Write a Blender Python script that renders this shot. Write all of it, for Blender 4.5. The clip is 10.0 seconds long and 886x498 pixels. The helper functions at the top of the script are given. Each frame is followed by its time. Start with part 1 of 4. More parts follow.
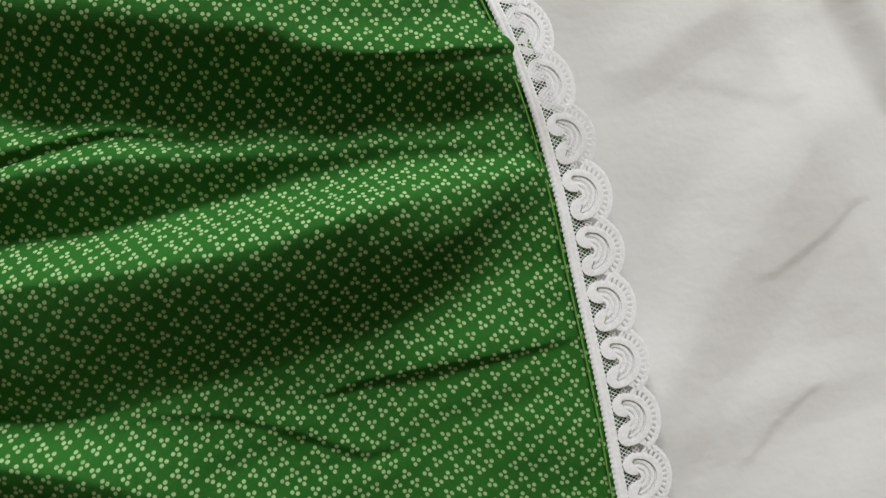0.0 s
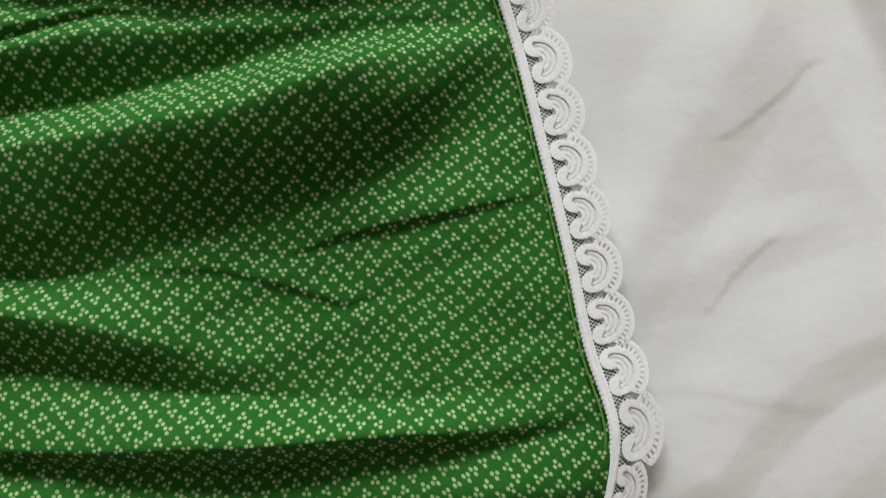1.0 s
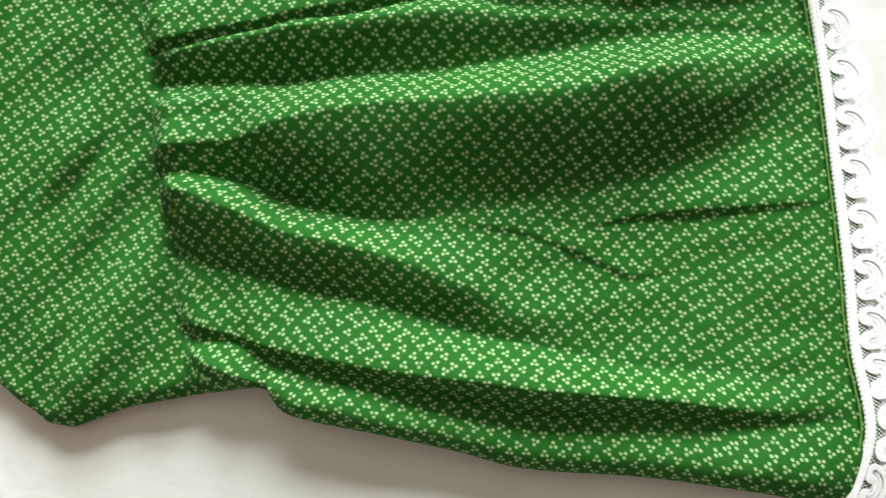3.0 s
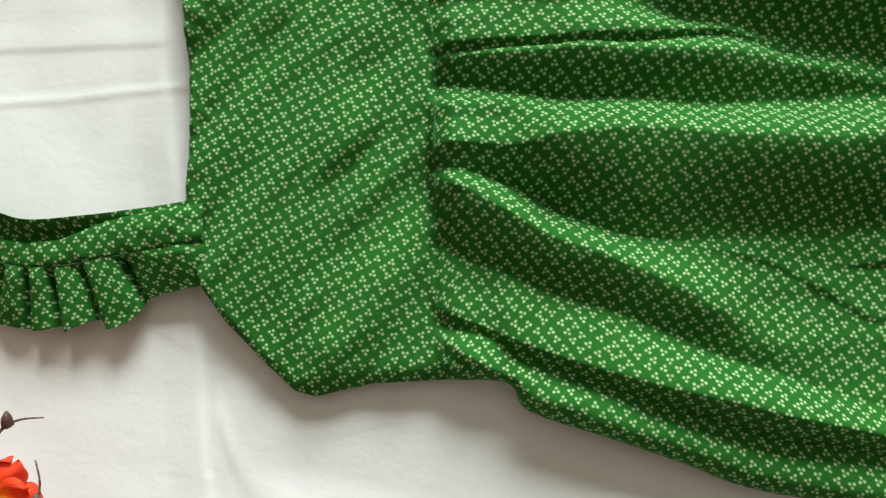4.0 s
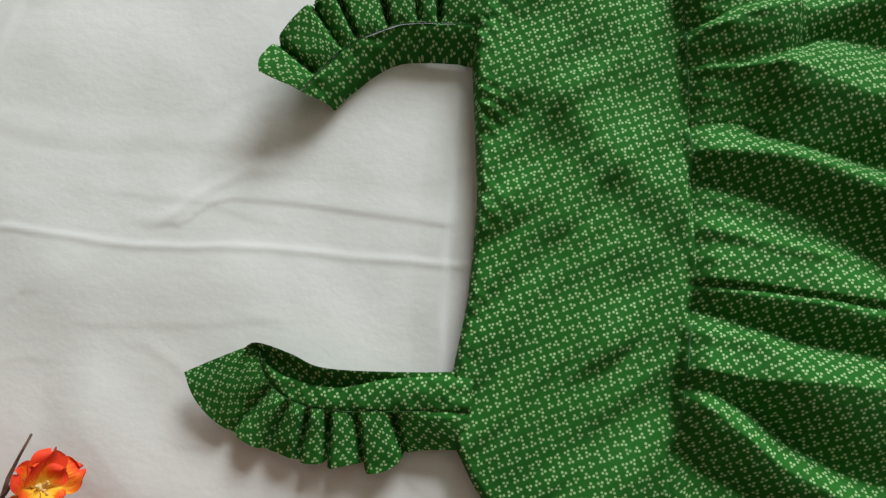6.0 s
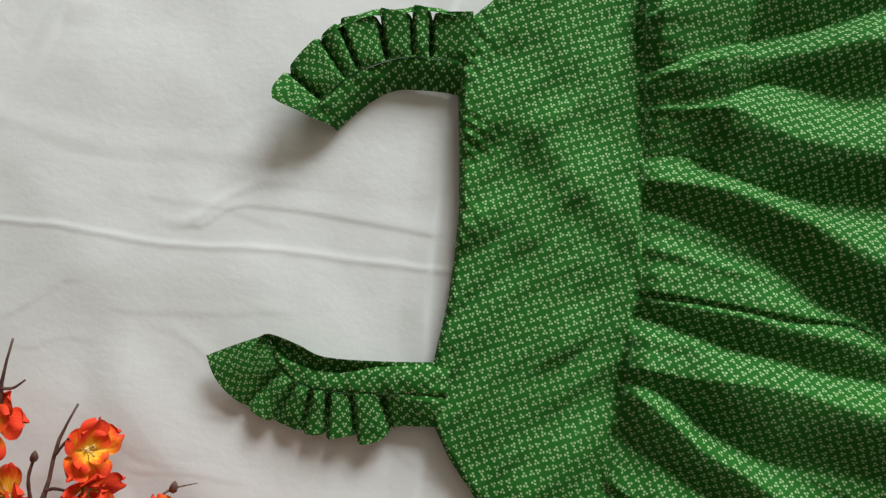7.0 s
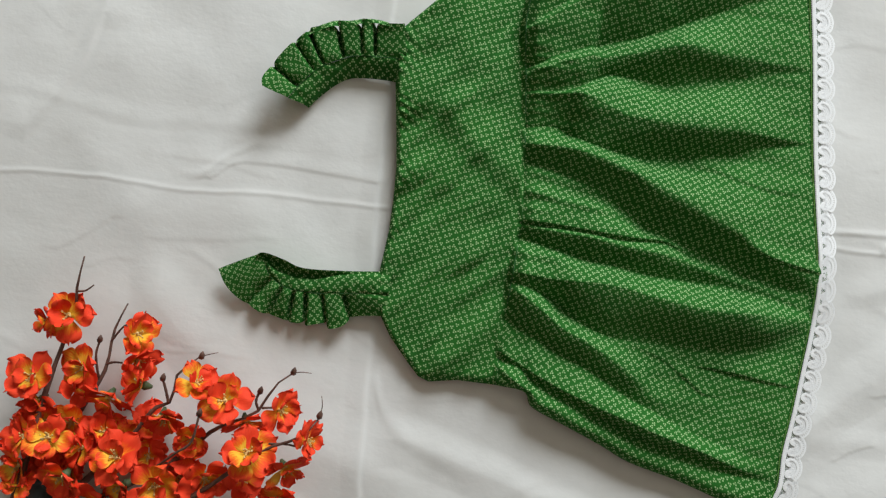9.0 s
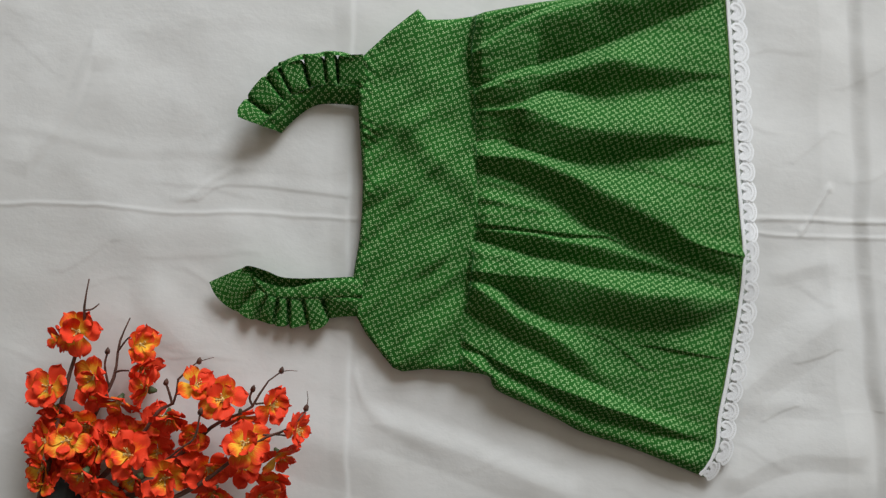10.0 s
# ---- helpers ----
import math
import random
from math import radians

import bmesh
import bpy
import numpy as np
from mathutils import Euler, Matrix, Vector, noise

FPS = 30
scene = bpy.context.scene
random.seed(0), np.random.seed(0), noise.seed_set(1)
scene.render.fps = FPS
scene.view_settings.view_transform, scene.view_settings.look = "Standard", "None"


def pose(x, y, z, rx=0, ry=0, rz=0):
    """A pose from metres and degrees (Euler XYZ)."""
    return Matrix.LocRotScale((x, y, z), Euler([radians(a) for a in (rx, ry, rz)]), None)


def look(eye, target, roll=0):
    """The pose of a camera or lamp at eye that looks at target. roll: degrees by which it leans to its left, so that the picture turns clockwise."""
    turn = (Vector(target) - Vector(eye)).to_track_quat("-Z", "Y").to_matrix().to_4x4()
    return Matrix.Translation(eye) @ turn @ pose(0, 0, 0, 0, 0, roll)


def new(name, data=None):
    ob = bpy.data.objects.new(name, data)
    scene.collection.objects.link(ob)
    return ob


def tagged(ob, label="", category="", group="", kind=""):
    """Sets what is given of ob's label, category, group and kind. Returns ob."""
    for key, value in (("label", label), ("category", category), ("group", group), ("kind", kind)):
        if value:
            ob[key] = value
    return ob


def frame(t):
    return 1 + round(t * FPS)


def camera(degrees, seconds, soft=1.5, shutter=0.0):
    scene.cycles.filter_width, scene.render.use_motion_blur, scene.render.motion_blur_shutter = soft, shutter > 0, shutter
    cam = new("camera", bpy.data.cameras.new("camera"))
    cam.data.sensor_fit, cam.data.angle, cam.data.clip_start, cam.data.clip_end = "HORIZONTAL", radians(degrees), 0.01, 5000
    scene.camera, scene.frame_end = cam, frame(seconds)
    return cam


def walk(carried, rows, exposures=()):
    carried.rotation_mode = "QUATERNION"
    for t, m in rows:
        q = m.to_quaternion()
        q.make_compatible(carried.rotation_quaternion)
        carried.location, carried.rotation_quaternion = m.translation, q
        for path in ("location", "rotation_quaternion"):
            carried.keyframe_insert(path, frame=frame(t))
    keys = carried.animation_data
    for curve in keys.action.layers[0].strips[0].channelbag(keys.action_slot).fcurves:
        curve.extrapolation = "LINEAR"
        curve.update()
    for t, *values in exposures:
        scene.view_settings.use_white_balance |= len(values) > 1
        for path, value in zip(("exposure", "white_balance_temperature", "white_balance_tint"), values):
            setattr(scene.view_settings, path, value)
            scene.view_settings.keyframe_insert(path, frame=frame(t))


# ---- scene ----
cam = camera(58.3, 10.0, soft=1.25, shutter=0.22)
PATH = [
    (0, 0.1691, -0.0413, 0.2103, 4.51, -3.63, -17.99),
    (0.5, 0.1695, -0.0614, 0.2199, 4.91, -2.85, -17.91),
    (1, 0.1693, -0.0797, 0.2218, 3.97, -2.11, -19.56),
    (1.5, 0.1644, -0.1000, 0.2201, 2.62, -2.13, -18.70),
    (2, 0.1432, -0.1030, 0.2325, 5.18, -0.63, -17.97),
    (2.2, 0.1334, -0.1034, 0.2384, 7.02, 0.53, -16.72),
    (3.3, 0.0867, -0.0648, 0.2565, 2.81, 4.82, -9.92),
    (3.5, 0.0574, -0.0713, 0.2656, 4.75, 2.21, -9.18),
    (4, 0.0302, -0.0642, 0.2658, 5.06, 3.07, -4.27),
    (4.5, -0.0065, -0.0589, 0.2671, 6.91, 2.50, 0.25),
    (5, -0.0398, -0.0509, 0.2719, 7.95, 2.60, 3.44),
    (5.5, -0.0559, -0.0359, 0.2908, 9.40, 3.30, 4.97),
    (5.7, -0.0575, -0.0319, 0.2984, 10.29, 2.94, 5.20),
    (6.8, -0.0611, 0.0102, 0.3584, 4.85, 1.49, 6.91),
    (7, -0.0577, 0.0081, 0.3693, 4.34, 1.42, 7.17),
    (7.5, -0.0493, -0.0004, 0.4149, 3.46, 0.42, 7.79),
    (8, -0.0506, -0.0107, 0.4568, 1.38, 0.15, 9.87),
    (8.5, -0.0496, -0.0051, 0.5032, 1.18, 0.28, 8.55),
    (9, -0.0416, -0.0077, 0.5245, 0.89, -1.57, 6.57),
    (9.5, -0.0325, 0.0014, 0.5490, -1.27, -1.47, 4.79),
    (10, -0.0272, 0.0118, 0.5882, -0.64, -2.30, 3.46),
]
EXPOSURES = [(0, -1.02, 6700, 11), (2.2, -0.82, 6680, 10), (3.3, 0.0, 6620, 3), (4.0, -0.36, 6540, 3), (4.6, -0.56, 6510, 3), (5.5, -0.84, 6480, 4), (7.0, -0.88, 6480, 7), (8.5, -0.87, 6480, 7), (10, -1.16, 6440, 10)]
walk(cam, [(t, pose(*row)) for t, *row in PATH], EXPOSURES)

# ---- light ----
world = bpy.data.worlds.new("world")
scene.world = world
world.use_nodes = True
wn = world.node_tree
sky = wn.nodes.new("ShaderNodeTexSky")
sky.sky_type, sky.sun_disc = "NISHITA", False
sky.sun_elevation, sky.sun_rotation = radians(40), radians(20)
wn.links.new(sky.outputs[0], wn.nodes["Background"].inputs[0])
wn.nodes["Background"].inputs[1].default_value = 0.12
# daylight that comes in through the one window
day = bpy.data.lights.new("window_daylight", "AREA")
day.shape, day.size, day.size_y, day.energy = "RECTANGLE", 1.5, 1.1, 212
day.color = (0.93, 0.98, 1.0)
new("window_daylight", day).matrix_world = look((0.78, 2.50, 1.38), (0.34, 0.0, 0.0))


# ---- materials ----
class Mat:
    """A node material, with short ways to add and join nodes."""

    def __init__(self, name, rough=0.8, **extra):
        self.m = bpy.data.materials.new(name)
        self.m.use_nodes = True
        self.t = self.m.node_tree
        self.b = self.t.nodes["Principled BSDF"]
        self.b.inputs["Roughness"].default_value = rough
        for k, v in extra.items():
            self.b.inputs[k.replace("_", " ")].default_value = v

    def node(self, kind, props=None, **ins):
        n = self.t.nodes.new(kind)
        for k, v in (props or {}).items():
            setattr(n, k, v)
        for k, v in ins.items():
            self.put(n.inputs[int(k[1:]) if k[0] == "i" and k[1:].isdigit() else k.replace("_", " ")], v)
        return n

    def put(self, socket, v):
        if isinstance(v, bpy.types.NodeSocket):
            self.t.links.new(v, socket)
        else:
            socket.default_value = v

    def math(self, op, a, b=0.0, c=0.0, clamp=False):
        return self.node("ShaderNodeMath", {"operation": op, "use_clamp": clamp}, i0=a, i1=b, i2=c).outputs[0]

    def vec(self, op, a, b=(0, 0, 0)):
        n = self.node("ShaderNodeVectorMath", {"operation": op}, i0=a, i1=b)
        return n.outputs[1] if op in ("DISTANCE", "LENGTH", "DOT_PRODUCT") else n.outputs[0]

    def noise(self, co, scale, detail=3.0, rough=0.55):
        return self.node("ShaderNodeTexNoise", None, Vector=co, Scale=scale, Detail=detail, Roughness=rough).outputs[0]

    def span(self, v, a, b, lo=0.0, hi=1.0):
        n = self.node("ShaderNodeMapRange", {"interpolation_type": "SMOOTHSTEP"}, i0=v, i1=a, i2=b, i3=lo, i4=hi)
        return n.outputs[0]

    def mix(self, f, a, b, blend="MIX"):
        n = self.node("ShaderNodeMix", {"data_type": "RGBA", "blend_type": blend})
        self.put(n.inputs[0], f), self.put(n.inputs[6], a), self.put(n.inputs[7], b)
        return n.outputs[2]

    def bump(self, height, strength, distance):
        n = self.node("ShaderNodeBump", None, Height=height, Strength=strength, Distance=distance)
        self.put(self.b.inputs["Normal"], n.outputs[0])

    def coord(self, which="Object"):
        return self.node("ShaderNodeTexCoord").outputs[which]

    def colour(self, v):
        self.put(self.b.inputs["Base Color"], v)
        return self.m


def printed_cotton():
    """Green cotton with a small three-petalled cream print; UV in metres of cloth."""
    k = Mat("printed_green_cotton", 0.85, Specular_IOR_Level=0.12)
    uv = k.coord("UV")
    # motifs stand on a square lattice turned by 45 degrees, each pointing roughly up or down
    turned = k.node("ShaderNodeVectorRotate", {"rotation_type": "Z_AXIS"}, Vector=uv, Angle=radians(45)).outputs[0]
    sc = k.vec("MULTIPLY", turned, (280, 280, 0))
    vo = k.node("ShaderNodeTexVoronoi", {"voronoi_dimensions": "2D"}, Vector=sc, Scale=1.0, Randomness=0.25)
    off = k.vec("SUBTRACT", sc, vo.outputs["Position"])
    rnd = k.node("ShaderNodeSeparateColor", None, Color=vo.outputs["Color"])
    turn = k.math("ADD", k.math("MULTIPLY", k.math("ROUND", rnd.outputs[0]), math.pi), k.math("MULTIPLY", rnd.outputs[1], 1.0))
    rot = k.node("ShaderNodeVectorRotate", {"rotation_type": "Z_AXIS"}, Vector=off, Angle=turn).outputs[0]
    d = None
    for i in range(3):
        a = radians(105 + 120 * i)
        di = k.vec("DISTANCE", rot, (0.222 * math.cos(a), 0.222 * math.sin(a), 0))
        d = di if d is None else k.math("MINIMUM", d, di)
    petal = k.span(d, 0.114, 0.166, 1.0, 0.0)
    # fibres
    weave = k.math("ADD", k.node("ShaderNodeTexWave", {"bands_direction": "X"}, Vector=uv, Scale=620.0, Distortion=0.6).outputs[1],
                   k.node("ShaderNodeTexWave", {"bands_direction": "Y"}, Vector=uv, Scale=620.0, Distortion=0.6).outputs[1])
    big = k.noise(uv, 14.0, 2.0)
    fine = k.noise(uv, 900.0, 2.0)
    g = k.mix(k.span(big, 0.3, 0.7), (0.0150, 0.100, 0.0125, 1), (0.0205, 0.124, 0.0165, 1))
    g = k.mix(k.span(fine, 0.35, 0.75, 0.0, 0.35), g, (0.030, 0.145, 0.021, 1))
    ink = k.mix(k.span(fine, 0.3, 0.7), (0.29, 0.455, 0.19, 1), (0.39, 0.56, 0.28, 1))
    k.colour(k.mix(k.math("MULTIPLY", petal, k.span(k.noise(uv, 260.0, 2.0), 0.25, 0.5, 0.6, 0.92)), g, ink))
    k.bump(k.math("ADD", k.math("MULTIPLY", weave, 0.04), k.noise(uv, 110.0, 4.0)), 0.34, 0.0013)
    return k.m


def sheet_cotton():
    k = Mat("white_sheet_cotton", 0.9, Sheen_Weight=0.15)
    co = k.coord()
    a = k.noise(co, 5.0, 4.0)
    b = k.noise(co, 60.0, 5.0)
    c = k.mix(k.span(a, 0.35, 0.7), (0.685, 0.68, 0.668, 1), (0.74, 0.74, 0.735, 1))
    c = k.mix(k.span(b, 0.4, 0.75, 0.0, 0.3), c, (0.63, 0.625, 0.612, 1))
    st = k.vec("MULTIPLY", co, (16, 22, 1))
    k.bump(k.math("ADD", k.math("MULTIPLY", k.noise(st, 1.0, 5.0, 0.6), 1.0), k.math("MULTIPLY", k.noise(co, 420.0, 2.0), 0.05)), 0.22, 0.004)
    return k.colour(c)


def lace_thread():
    k = Mat("white_lace_thread", 0.75, Sheen_Weight=0.2)
    co = k.coord()
    n = k.noise(co, 900.0, 3.0)
    k.bump(n, 0.25, 0.0003)
    return k.colour(k.mix(k.span(n, 0.3, 0.7), (0.82, 0.83, 0.85, 1), (0.91, 0.92, 0.94, 1)))


def petal_cloth():
    """Dyed cloth petal: yellow at the throat, orange to red outwards. UV: x along the petal, y across."""
    k = Mat("dyed_petal_cloth", 0.65, Specular_IOR_Level=0.2)
    k.b.inputs["Subsurface Weight"].default_value = 0.0
    uv = k.coord("UV")
    s = k.node("ShaderNodeSeparateXYZ", None, Vector=uv)
    rnd = k.node("ShaderNodeObjectInfo").outputs["Random"]
    streak = k.noise(k.vec("MULTIPLY", uv, (3, 16, 1)), 1.0, 4.0)
    r = k.math("ADD", s.outputs[0], k.math("MULTIPLY", k.math("SUBTRACT", streak, 0.5), 0.9))
    r = k.math("ADD", r, k.math("MULTIPLY", k.math("SUBTRACT", rnd, 0.60), 0.85))
    c = k.mix(k.span(r, 0.02, 0.28), (0.86, 0.48, 0.04, 1), (0.86, 0.17, 0.012, 1))
    c = k.mix(k.span(r, 0.22, 0.56), c, (0.84, 0.058, 0.020, 1))
    k.bump(k.noise(k.vec("MULTIPLY", uv, (2, 26, 1)), 1.0, 3.0), 0.3, 0.001)
    return k.colour(c)


def plain(name, a, b, scale, rough=0.6, bump=0.3, depth=0.001, **extra):
    k = Mat(name, rough, **extra)
    co = k.coord()
    n = k.noise(co, scale, 4.0)
    k.bump(k.noise(co, scale * 2.5, 3.0), bump, depth)
    return k.colour(k.mix(k.span(n, 0.3, 0.7), (*a, 1), (*b, 1)))


COTTON = printed_cotton()
SHEET = sheet_cotton()
LACE = lace_thread()
PETAL = petal_cloth()
TWIG = plain("brown_twig_plastic", (0.070, 0.034, 0.024), (0.15, 0.075, 0.055), 180, 0.55, 0.5)
STAMEN = plain("cream_stamen_thread", (0.62, 0.42, 0.12), (0.75, 0.58, 0.28), 300, 0.7)
LEAFGREEN = plain("dull_green_calyx", (0.05, 0.09, 0.03), (0.09, 0.12, 0.05), 200, 0.6)
EDGE = plain("light_green_cotton_edge", (0.080, 0.240, 0.030), (0.130, 0.310, 0.050), 500, 0.85)
WRAP = plain("black_plastic_wrap", (0.004, 0.005, 0.004), (0.010, 0.012, 0.010), 90, 0.75, 0.5)
SEAM = plain("dark_green_thread", (0.012, 0.07, 0.012), (0.02, 0.10, 0.02), 600, 0.85)
PLASTER = plain("ochre_wall_plaster", (0.225, 0.172, 0.125), (0.265, 0.205, 0.152), 3, 0.9, 0.2, 0.002)
CEILING = plain("white_ceiling_paint", (0.52, 0.47, 0.40), (0.58, 0.53, 0.46), 2, 0.9, 0.1, 0.002)
FLOOR = plain("grey_floor_tile", (0.36, 0.34, 0.31), (0.44, 0.42, 0.39), 5, 0.5, 0.1, 0.002)


# ---- mesh helpers ----
def part(name, bm, material, parent=None, label="", smooth=True):
    """Links a bmesh as one mesh object, under parent where given."""
    me = bpy.data.meshes.new(name)
    bm.to_mesh(me)
    bm.free()
    me.materials.append(material)
    if smooth:
        me.polygons.foreach_set("use_smooth", [True] * len(me.polygons))
    ob = new(name, me)
    ob.parent = parent
    return tagged(ob, label)


def again(ob, name, parent, m):
    """Another object on the mesh of ob."""
    o = new(name, ob.data)
    o.parent = parent
    o.matrix_basis = m
    return o


def grid_part(name, xyz, uv, material, parent=None, label="", thick=0.0):
    """A sheet from an array (rows, columns, 3), with UVs; thick adds an underside."""
    r, c = xyz.shape[:2]
    n = np.arange(r * c).reshape(r, c)
    quads = np.stack([n[:-1, :-1], n[1:, :-1], n[1:, 1:], n[:-1, 1:]], -1).reshape(-1, 4)
    me = bpy.data.meshes.new(name)
    co = xyz.reshape(-1, 3)
    me.from_pydata(co.tolist(), [], quads.tolist())
    if uv is not None:
        lay = me.uv_layers.new(name="UVMap")
        lay.data.foreach_set("uv", uv.reshape(-1, 2)[quads.reshape(-1)].astype(np.float32).ravel())
    me.polygons.foreach_set("use_smooth", [True] * len(me.polygons))
    me.materials.append(material)
    me.update()
    ob = new(name, me)
    ob.parent = parent
    if thick:
        s = ob.modifiers.new("thickness", "SOLIDIFY")
        s.thickness, s.offset = thick, -1
    return tagged(ob, label)


def curve(points, n):
    """n places, evenly spaced, on a smooth line through points."""
    p = np.array(points, float)
    q = np.vstack([2 * p[0] - p[1], p, 2 * p[-1] - p[-2]])
    out = []
    for i in range(1, len(q) - 2):
        t = np.linspace(0, 1, 40, endpoint=False)[:, None]
        a, b, c, d = q[i - 1], q[i], q[i + 1], q[i + 2]
        m1, m2 = (c - a) / 2, (d - b) / 2
        out.append((2 * t**3 - 3 * t**2 + 1) * b + (t**3 - 2 * t**2 + t) * m1 + (-2 * t**3 + 3 * t**2) * c + (t**3 - t**2) * m2)
    out = np.vstack(out + [p[-1:]])
    s = np.r_[0, np.cumsum(np.linalg.norm(np.diff(out, axis=0), axis=1))]
    w = np.linspace(0, s[-1], n)
    return np.stack([np.interp(w, s, out[:, k]) for k in range(p.shape[1])], -1)


def broken(points, n):
    """n places, evenly spaced, on straight pieces through points."""
    p = np.array(points, float)
    s = np.r_[0, np.cumsum(np.linalg.norm(np.diff(p, axis=0), axis=1))]
    w = np.linspace(0, s[-1], n)
    return np.stack([np.interp(w, s, p[:, k]) for k in range(p.shape[1])], -1)


def smooth01(x):
    x = np.clip(x, 0, 1)
    return x * x * (3 - 2 * x)


def coons(left, right, low, high, nu, nv):
    """A patch between four lines: left and right run up, low and high run from left to right."""
    u, v = np.linspace(0, 1, nu)[:, None, None], np.linspace(0, 1, nv)[None, :, None]
    L, R, B, T = left[None], right[None], low[:, None], high[:, None]
    return ((1 - u) * L + u * R + (1 - v) * B + v * T
            - ((1 - u) * (1 - v) * left[0] + u * (1 - v) * right[0] + (1 - u) * v * left[-1] + u * v * right[-1]))


def value_noise(x, y, scale, seed):
    """Smooth noise from -1 to 1 on arrays."""
    rs = np.random.RandomState(seed)
    tab = rs.rand(64, 64) * 2 - 1
    x, y = x * scale + 1000.3, y * scale + 1000.7
    i, j = np.floor(x).astype(int), np.floor(y).astype(int)
    fx, fy = smooth01(x - i), smooth01(y - j)
    g = lambda a, b: tab[a % 64, b % 64]
    return ((g(i, j) * (1 - fx) + g(i + 1, j) * fx) * (1 - fy) + (g(i, j + 1) * (1 - fx) + g(i + 1, j + 1) * fx) * fy)


def ridge(x, y, line, height, up, down, fade=(0.02, 0.02)):
    """A fold of cloth whose crest follows line, given as (x, y) from left to right: it rises softly over `up` on the side of the
    window and drops over `down` on the other; fade: how it dies away at its two ends."""
    p = np.array(line)
    yc = np.interp(x, *curve(p, 120).T)
    d = y - yc
    e = np.clip(-d / down, 0, 1)
    f = np.where(d > 0, 1 - smooth01(d / up), 1 - 0.7 * e - 0.3 * smooth01(e))
    a = smooth01((x - p[0, 0] + fade[0]) / max(fade[0], 1e-4)) * smooth01((p[-1, 0] + fade[1] - x) / max(fade[1], 1e-4))
    return height * f * a


# ---- the room that closes the place ----
def box(bm, x0, y0, z0, x1, y1, z1):
    m = Matrix.LocRotScale(((x0 + x1) / 2, (y0 + y1) / 2, (z0 + z1) / 2), None, (x1 - x0, y1 - y0, z1 - z0))
    bmesh.ops.create_cube(bm, size=1, matrix=m)


def slab(name, label, category, material, *boxes):
    bm = bmesh.new()
    for b in boxes:
        box(bm, *b)
    return tagged(part(name, bm, material, smooth=False), label, category, kind="structure")


X0, X1, Y0, Y1, Z0, Z1 = -1.9, 2.0, -2.2, 2.62, -0.5, 2.3
slab("floor", "plain grey tiled floor under the bed", "floor", FLOOR, (X0, Y0, Z0 - 0.1, X1, Y1, Z0))
slab("ceiling", "plain white painted ceiling", "ceiling", CEILING, (X0, Y0, Z1, X1, Y1, Z1 + 0.1))
slab("wall_south", "plain ochre plastered wall", "wall", PLASTER, (X0 - 0.1, Y0 - 0.1, Z0 - 0.1, X1 + 0.1, Y0, Z1 + 0.1))
slab("wall_west", "plain ochre plastered wall", "wall", PLASTER, (X0 - 0.1, Y0, Z0 - 0.1, X0, Y1, Z1 + 0.1))
slab("wall_east", "plain ochre plastered wall", "wall", PLASTER, (X1, Y0, Z0 - 0.1, X1 + 0.1, Y1, Z1 + 0.1))
WX0, WX1, WZ0, WZ1 = -0.04, 1.62, 0.78, 1.98
slab("wall_north", "ochre plastered wall with a window opening", "wall", PLASTER,
     (X0 - 0.1, Y1, Z0 - 0.1, WX0, Y1 + 0.12, Z1 + 0.1), (WX1, Y1, Z0 - 0.1, X1 + 0.1, Y1 + 0.12, Z1 + 0.1),
     (WX0, Y1, Z0 - 0.1, WX1, Y1 + 0.12, WZ0), (WX0, Y1, WZ1, WX1, Y1 + 0.12, Z1 + 0.1))


